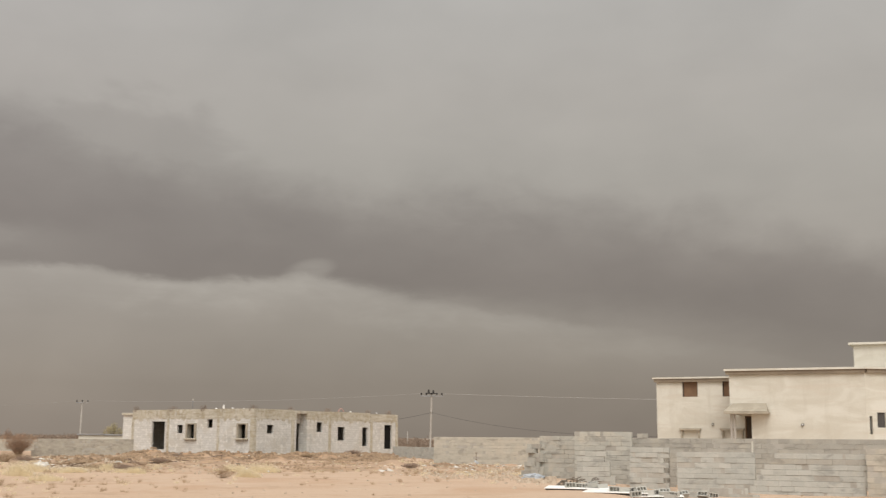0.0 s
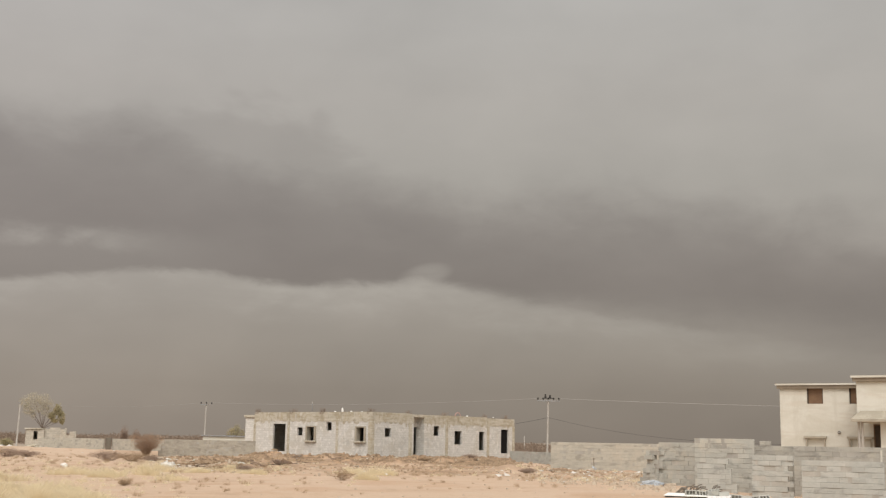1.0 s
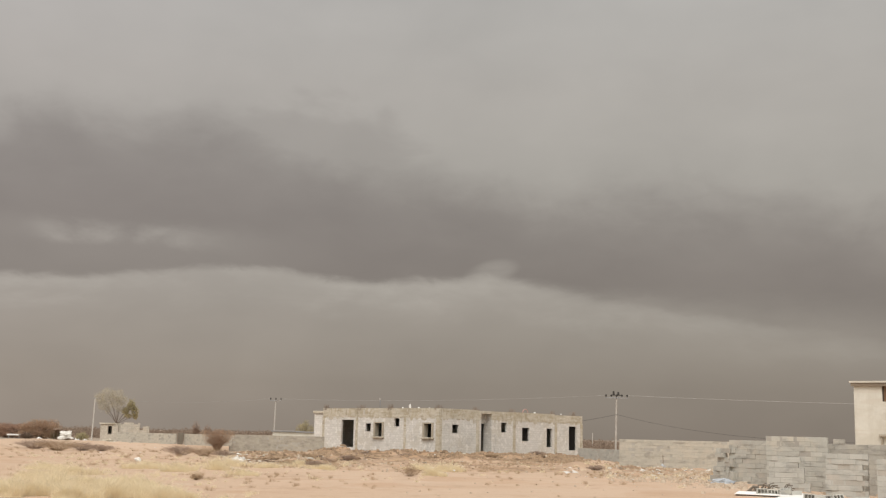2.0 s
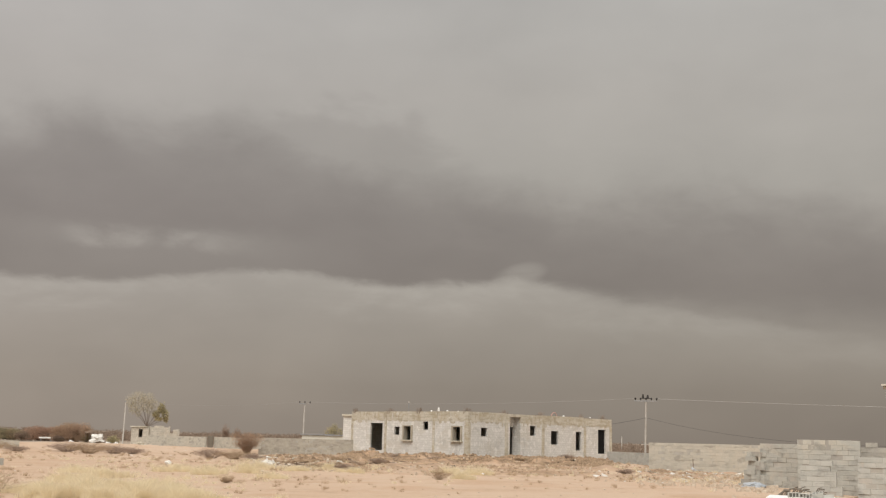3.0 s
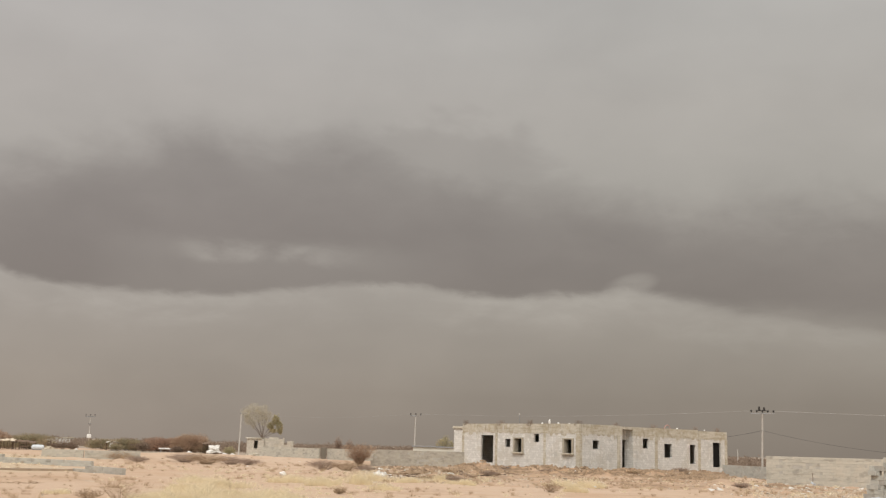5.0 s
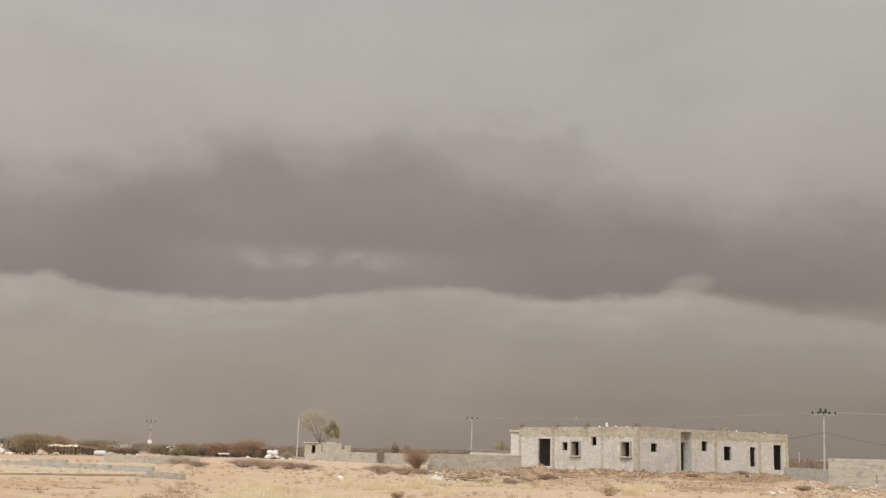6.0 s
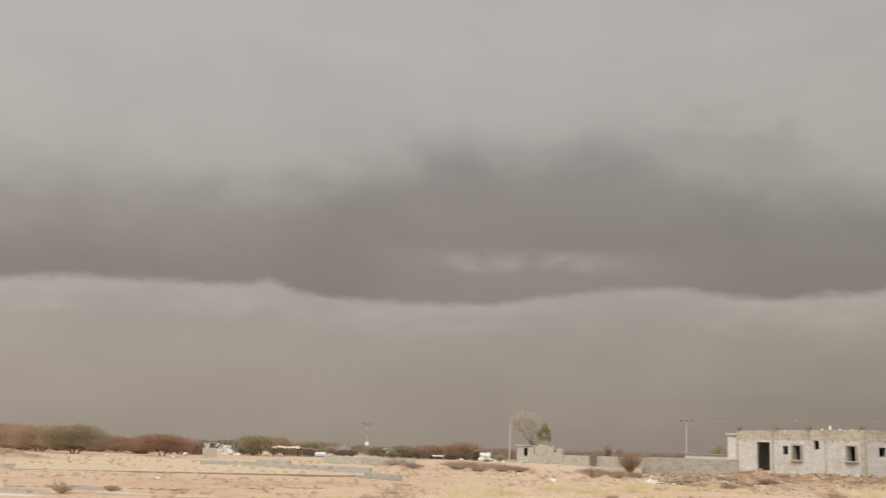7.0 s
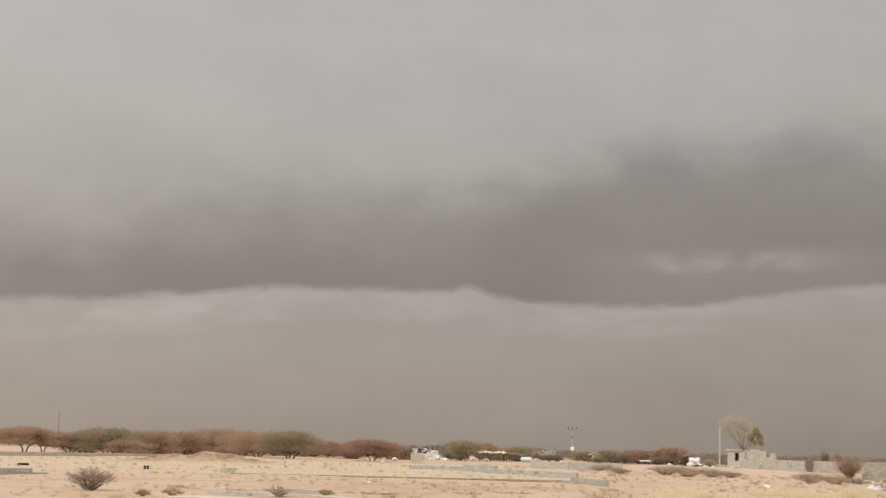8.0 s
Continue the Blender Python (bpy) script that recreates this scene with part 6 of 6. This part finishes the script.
for i, (bearing, d, w, hgt) in enumerate(((40.9, 138, 1.2, 1.4), (40.3, 146, 2.0, 1.5), (38.1, 150, 2.2, 1.2), (36.2, 156, 2.6, 1.1), (34.6, 160, 2.4, 1.0), (33.8, 162, 2.4, 1.0), (40.6, 142, 1.6, 1.2), (39.8, 148, 1.8, 1.1), (38.6, 152, 2.0, 1.0), (37.2, 158, 2.2, 0.9), (36.6, 160, 2.4, 1.0), (35.9, 164, 2.4, 1.1), (35.0, 166, 2.2, 0.9), (34.2, 170, 2.0, 0.9), (33.4, 165, 2.0, 1.0), (31.4, 160, 2.2, 1.0), (30.2, 158, 2.4, 1.3), (28.6, 150, 1.8, 0.9), (27.3, 151, 1.6, 1.1))):
    round_bush(bearing, d, w, hgt, M_DARKBRUSH if i % 3 else M_LEAF_OLIVE, "heap of cut dry brushwood round the camp", 140 + i, 1100, 30, group="brushwood heaps", size=0.09, spread=1.0)
for i, (bearing, d, w) in enumerate(((38.3, 147, 1.3), (36.8, 156, 1.6), (40.9, 139, 0.9), (35.5, 158, 1.2))):
    p = thing("timber_pen", put(bearing, d, 10 * i - 15), "rough timber pen panel standing in the camp", "pen", "timber pens")
    for k in range(5):
        part("stake", soft_box(-w / 2 + w * k / 4 - 0.05, 0, -0.1, -w / 2 + w * k / 4 + 0.05, 0.08, 0.9 + 0.1 * (k % 2), 0.01), M_WOOD, p)
    for z in (0.3, 0.7):
        part("rail", soft_box(-w / 2 - 0.1, -0.06, z, w / 2 + 0.1, -0.003, z + 0.14, 0.01), M_WOOD, p)

# rubble with white plastic before the yard wall, and fallen brush
for i, (bearing, d, w, hgt, mat) in enumerate(((18.9, 62, 0.17, 0.2, M_TARP), (18.65, 61.5, 0.13, 0.16, M_TARP), (19.15, 62.5, 0.14, 0.15, M_TARP), (18.8, 60.8, 0.12, 0.1, M_WHITE), (18.4, 62, 0.15, 0.12, M_CONC), (19.0, 61.2, 0.1, 0.16, M_WHITE), (18.2, 61, 0.2, 0.12, M_CLOD), (17.9, 63, 0.4, 0.16, M_CLOD), (17.2, 62, 0.4, 0.16, M_CLOD), (16.4, 60, 0.35, 0.16, M_CLOD), (15.6, 59, 0.3, 0.2, M_CLOD), (14.6, 64, 0.35, 0.18, M_CLOD), (13.4, 70, 0.3, 0.2, M_CLOD), (8.0, 88, 0.22, 0.14, M_CONC))):
    single("rubble_lump", lump(w, w * 0.6, hgt, 40 + i, 3, 0.7), mat, put(bearing, d), "lump of building rubble and rubbish on the sand", "rubble", "rubble")
rq = random.Random(77)
for i in range(34):
    k = i / 33
    bearing, d = 19.5 - 5.0 * k + rq.uniform(-.25, .25), 76 - 15 * k + rq.uniform(-5, 4)
    w = rq.uniform(0.07, 0.2)
    single("rubble_lump", lump(w, w * 0.7, w * rq.uniform(0.4, 0.8), 300 + i, 2, 0.8), rq.choice((M_CLOD, M_CLOD, M_CLOD, M_WOOD, M_BLOCK_TAN)) if i > 7 else rq.choice((M_TARP, M_BLOCK_TAN, M_CONC)), put(bearing, d), "lump of building rubble and rubbish on the sand", "rubble", "rubble")
for i, (bearing, d, w, hgt) in enumerate(((15.7, 62, 1.3, 0.4), (15.0, 63, 1.2, 0.36), (13.6, 66, 0.9, 0.3), (16.8, 66, 1.2, 0.32), (12.6, 88, 1.4, 0.5), (10.8, 86, 1.0, 0.36), (6.6, 88, 1.0, 0.3), (4.4, 96, 1.1, 0.4), (21.6, 76, 1.9, 0.75), (20.5, 75, 2.0, 0.7), (19.6, 74, 1.3, 0.45), (28.2, 84, 2.4, 0.75), (27.2, 82, 2.6, 0.85), (26.1, 84, 2.4, 0.7), (25.2, 86, 1.8, 0.5), (31.2, 86, 1.8, 0.7), (30.4, 82, 1.4, 0.4), (15.2, 57, 1.0, 0.3), (16.6, 58, 0.9, 0.3), (1.6, 60, 0.8, 0.3))):
    round_bush(bearing, d, w * 1.45, hgt, M_MAUVE if i % 3 else M_TUFT, "low dead thorn brush on the sand", 80 + i, 170, 120, group="dead brush", size=0.05, spread=1.0)
for i in range(9):
    bearing, d = (16.3, 17.0, 15.4, 13.2, 12.4, 17.6, 14.2, 16.0, 17.8)[i], (60, 60.5, 62, 74, 80, 61, 66, 58.5, 59.5)[i]
    single("fallen_plank", soft_box(-0.6, -0.05, 0, 0.6, 0.05, 0.05, 0.008), M_WOOD, put(bearing, d, r.uniform(-30, 30)) @ pose(0, 0, 0.05, 0, r.uniform(-12, 12), 0), "weathered plank lying in the rubble", "plank", "loose planks")

M_GRAVEL = weathered("grey_gravel", (0.33, 0.295, 0.245), (0.27, 0.24, 0.20), (0.42, 0.32, 0.23), 2.0, 0.95, bump=0.6)
M_PALESAND = weathered("pale_screed", (0.52, 0.455, 0.375), (0.47, 0.405, 0.33), (0.45, 0.35, 0.26), 2.0, 0.95, bump=0.5)
for i, (bearing, d, rx, ry, mat, lab) in enumerate(((45.4, 38.6, 1.5, 1.6, M_GRAVEL, "spread of grey gravel on the sand"), (48.7, 36.2, 1.3, 1.2, M_GRAVEL, "spread of grey gravel on the sand"),
        (44.6, 36.0, 2.2, 0.9, M_PALESAND, "spread of pale screed on the sand"), (50.3, 33.8, 1.6, 0.8, M_PALESAND, "spread of pale screed on the sand"))):
    m = put(bearing, d)
    b = bmesh.new()
    rings = []
    for q in range(9):
        row = []
        for s in range(40):
            a = s * math.tau / 40
            k = q / 8 * (1 + 0.55 * noise.noise(Vector((math.cos(a) * 1.6, math.sin(a) * 1.6, i * 3.0))) + 0.25 * noise.noise(Vector((math.cos(a) * 5, math.sin(a) * 5, i))))
            w = m @ Vector((math.cos(a) * k * rx, math.sin(a) * k * ry, 0))
            w.z = ground_at(w.x, w.y)[0] + 0.03 - 0.06 * (q / 8) ** 3
            row.append(b.verts.new(m.inverted() @ w))
        rings.append(row)
    for q in range(8):
        for s in range(40):
            if q:
                b.faces.new((rings[q][s], rings[q + 1][s], rings[q + 1][(s + 1) % 40], rings[q][(s + 1) % 40]))
            else:
                b.faces.new((rings[0][0], rings[1][s], rings[1][(s + 1) % 40]))
    for s in range(1, 40):
        b.verts.remove(rings[0][s])
    single("gravel_spread", b, mat, m, lab, "gravel", "gravel spreads")
# dead sticks lying about
rs = random.Random(31)
for i, (bearing, d, w, hgt) in enumerate(((47.5, 38.5, 1.3, 0.16), (46.9, 39.3, 0.5, 0.26), (42.4, 39.0, 1.4, 0.10), (40.9, 37.5, 1.0, 0.14), (51.8, 41.0, 0.8, 0.12), (38.2, 42.0, 1.1, 0.10), (35.6, 44.0, 1.2, 0.10))):
    b = bmesh.new()
    for k in range(24):
        x0 = rs.uniform(-w / 2, w / 2)
        x1 = x0 + rs.uniform(-.4, .4) * w
        tube(b, [(x0, rs.uniform(-.2, .2), -0.01), ((x0 + x1) / 2, rs.uniform(-.2, .2), hgt * rs.uniform(0.1, 0.4)), (x1, rs.uniform(-.2, .2), hgt * rs.uniform(0.1, 1.0))], [0.009, 0.007, 0.004], 5)
    single("dead_branch", b, M_TUFT, put(bearing, d), "dead fallen branch with bare twigs on the sand", "branch", "dead branches")

# distant scrub that closes the horizon
bl = []
rr = random.Random(9)
for i in range(520):
    bearing, d = rr.uniform(-27, 68), rr.uniform(250, 420)
    w = rr.uniform(3, 6)
    x, y = plan(bearing, d)
    bl.append((x, y, 0.55, w, w, rr.uniform(0.6, 1.25) * (1.25 if bearing > 14 else 1.0)))
me = bpy.data.meshes.new("far_scrub")
for i in range(420):
    bearing, d = rr.uniform(-9, 31), rr.uniform(155, 250)
    if 23.2 < bearing < 26.5 and d < 175:
        continue
    w = rr.uniform(1.2, 3.2)
    x, y = plan(bearing, d)
    bl.append((x, y, 0.35, w, w, rr.uniform(0.5, 1.1)))
vv, ff = leaf_cloud(bl, 190000, 0.22, 3, 0.5)
me.from_pydata(vv, [], ff)
me.materials.append(M_HAZE_SCRUB)
tagged(new("far_scrub", me), "low brown scrub along the far horizon", "scrub", kind="stuff")
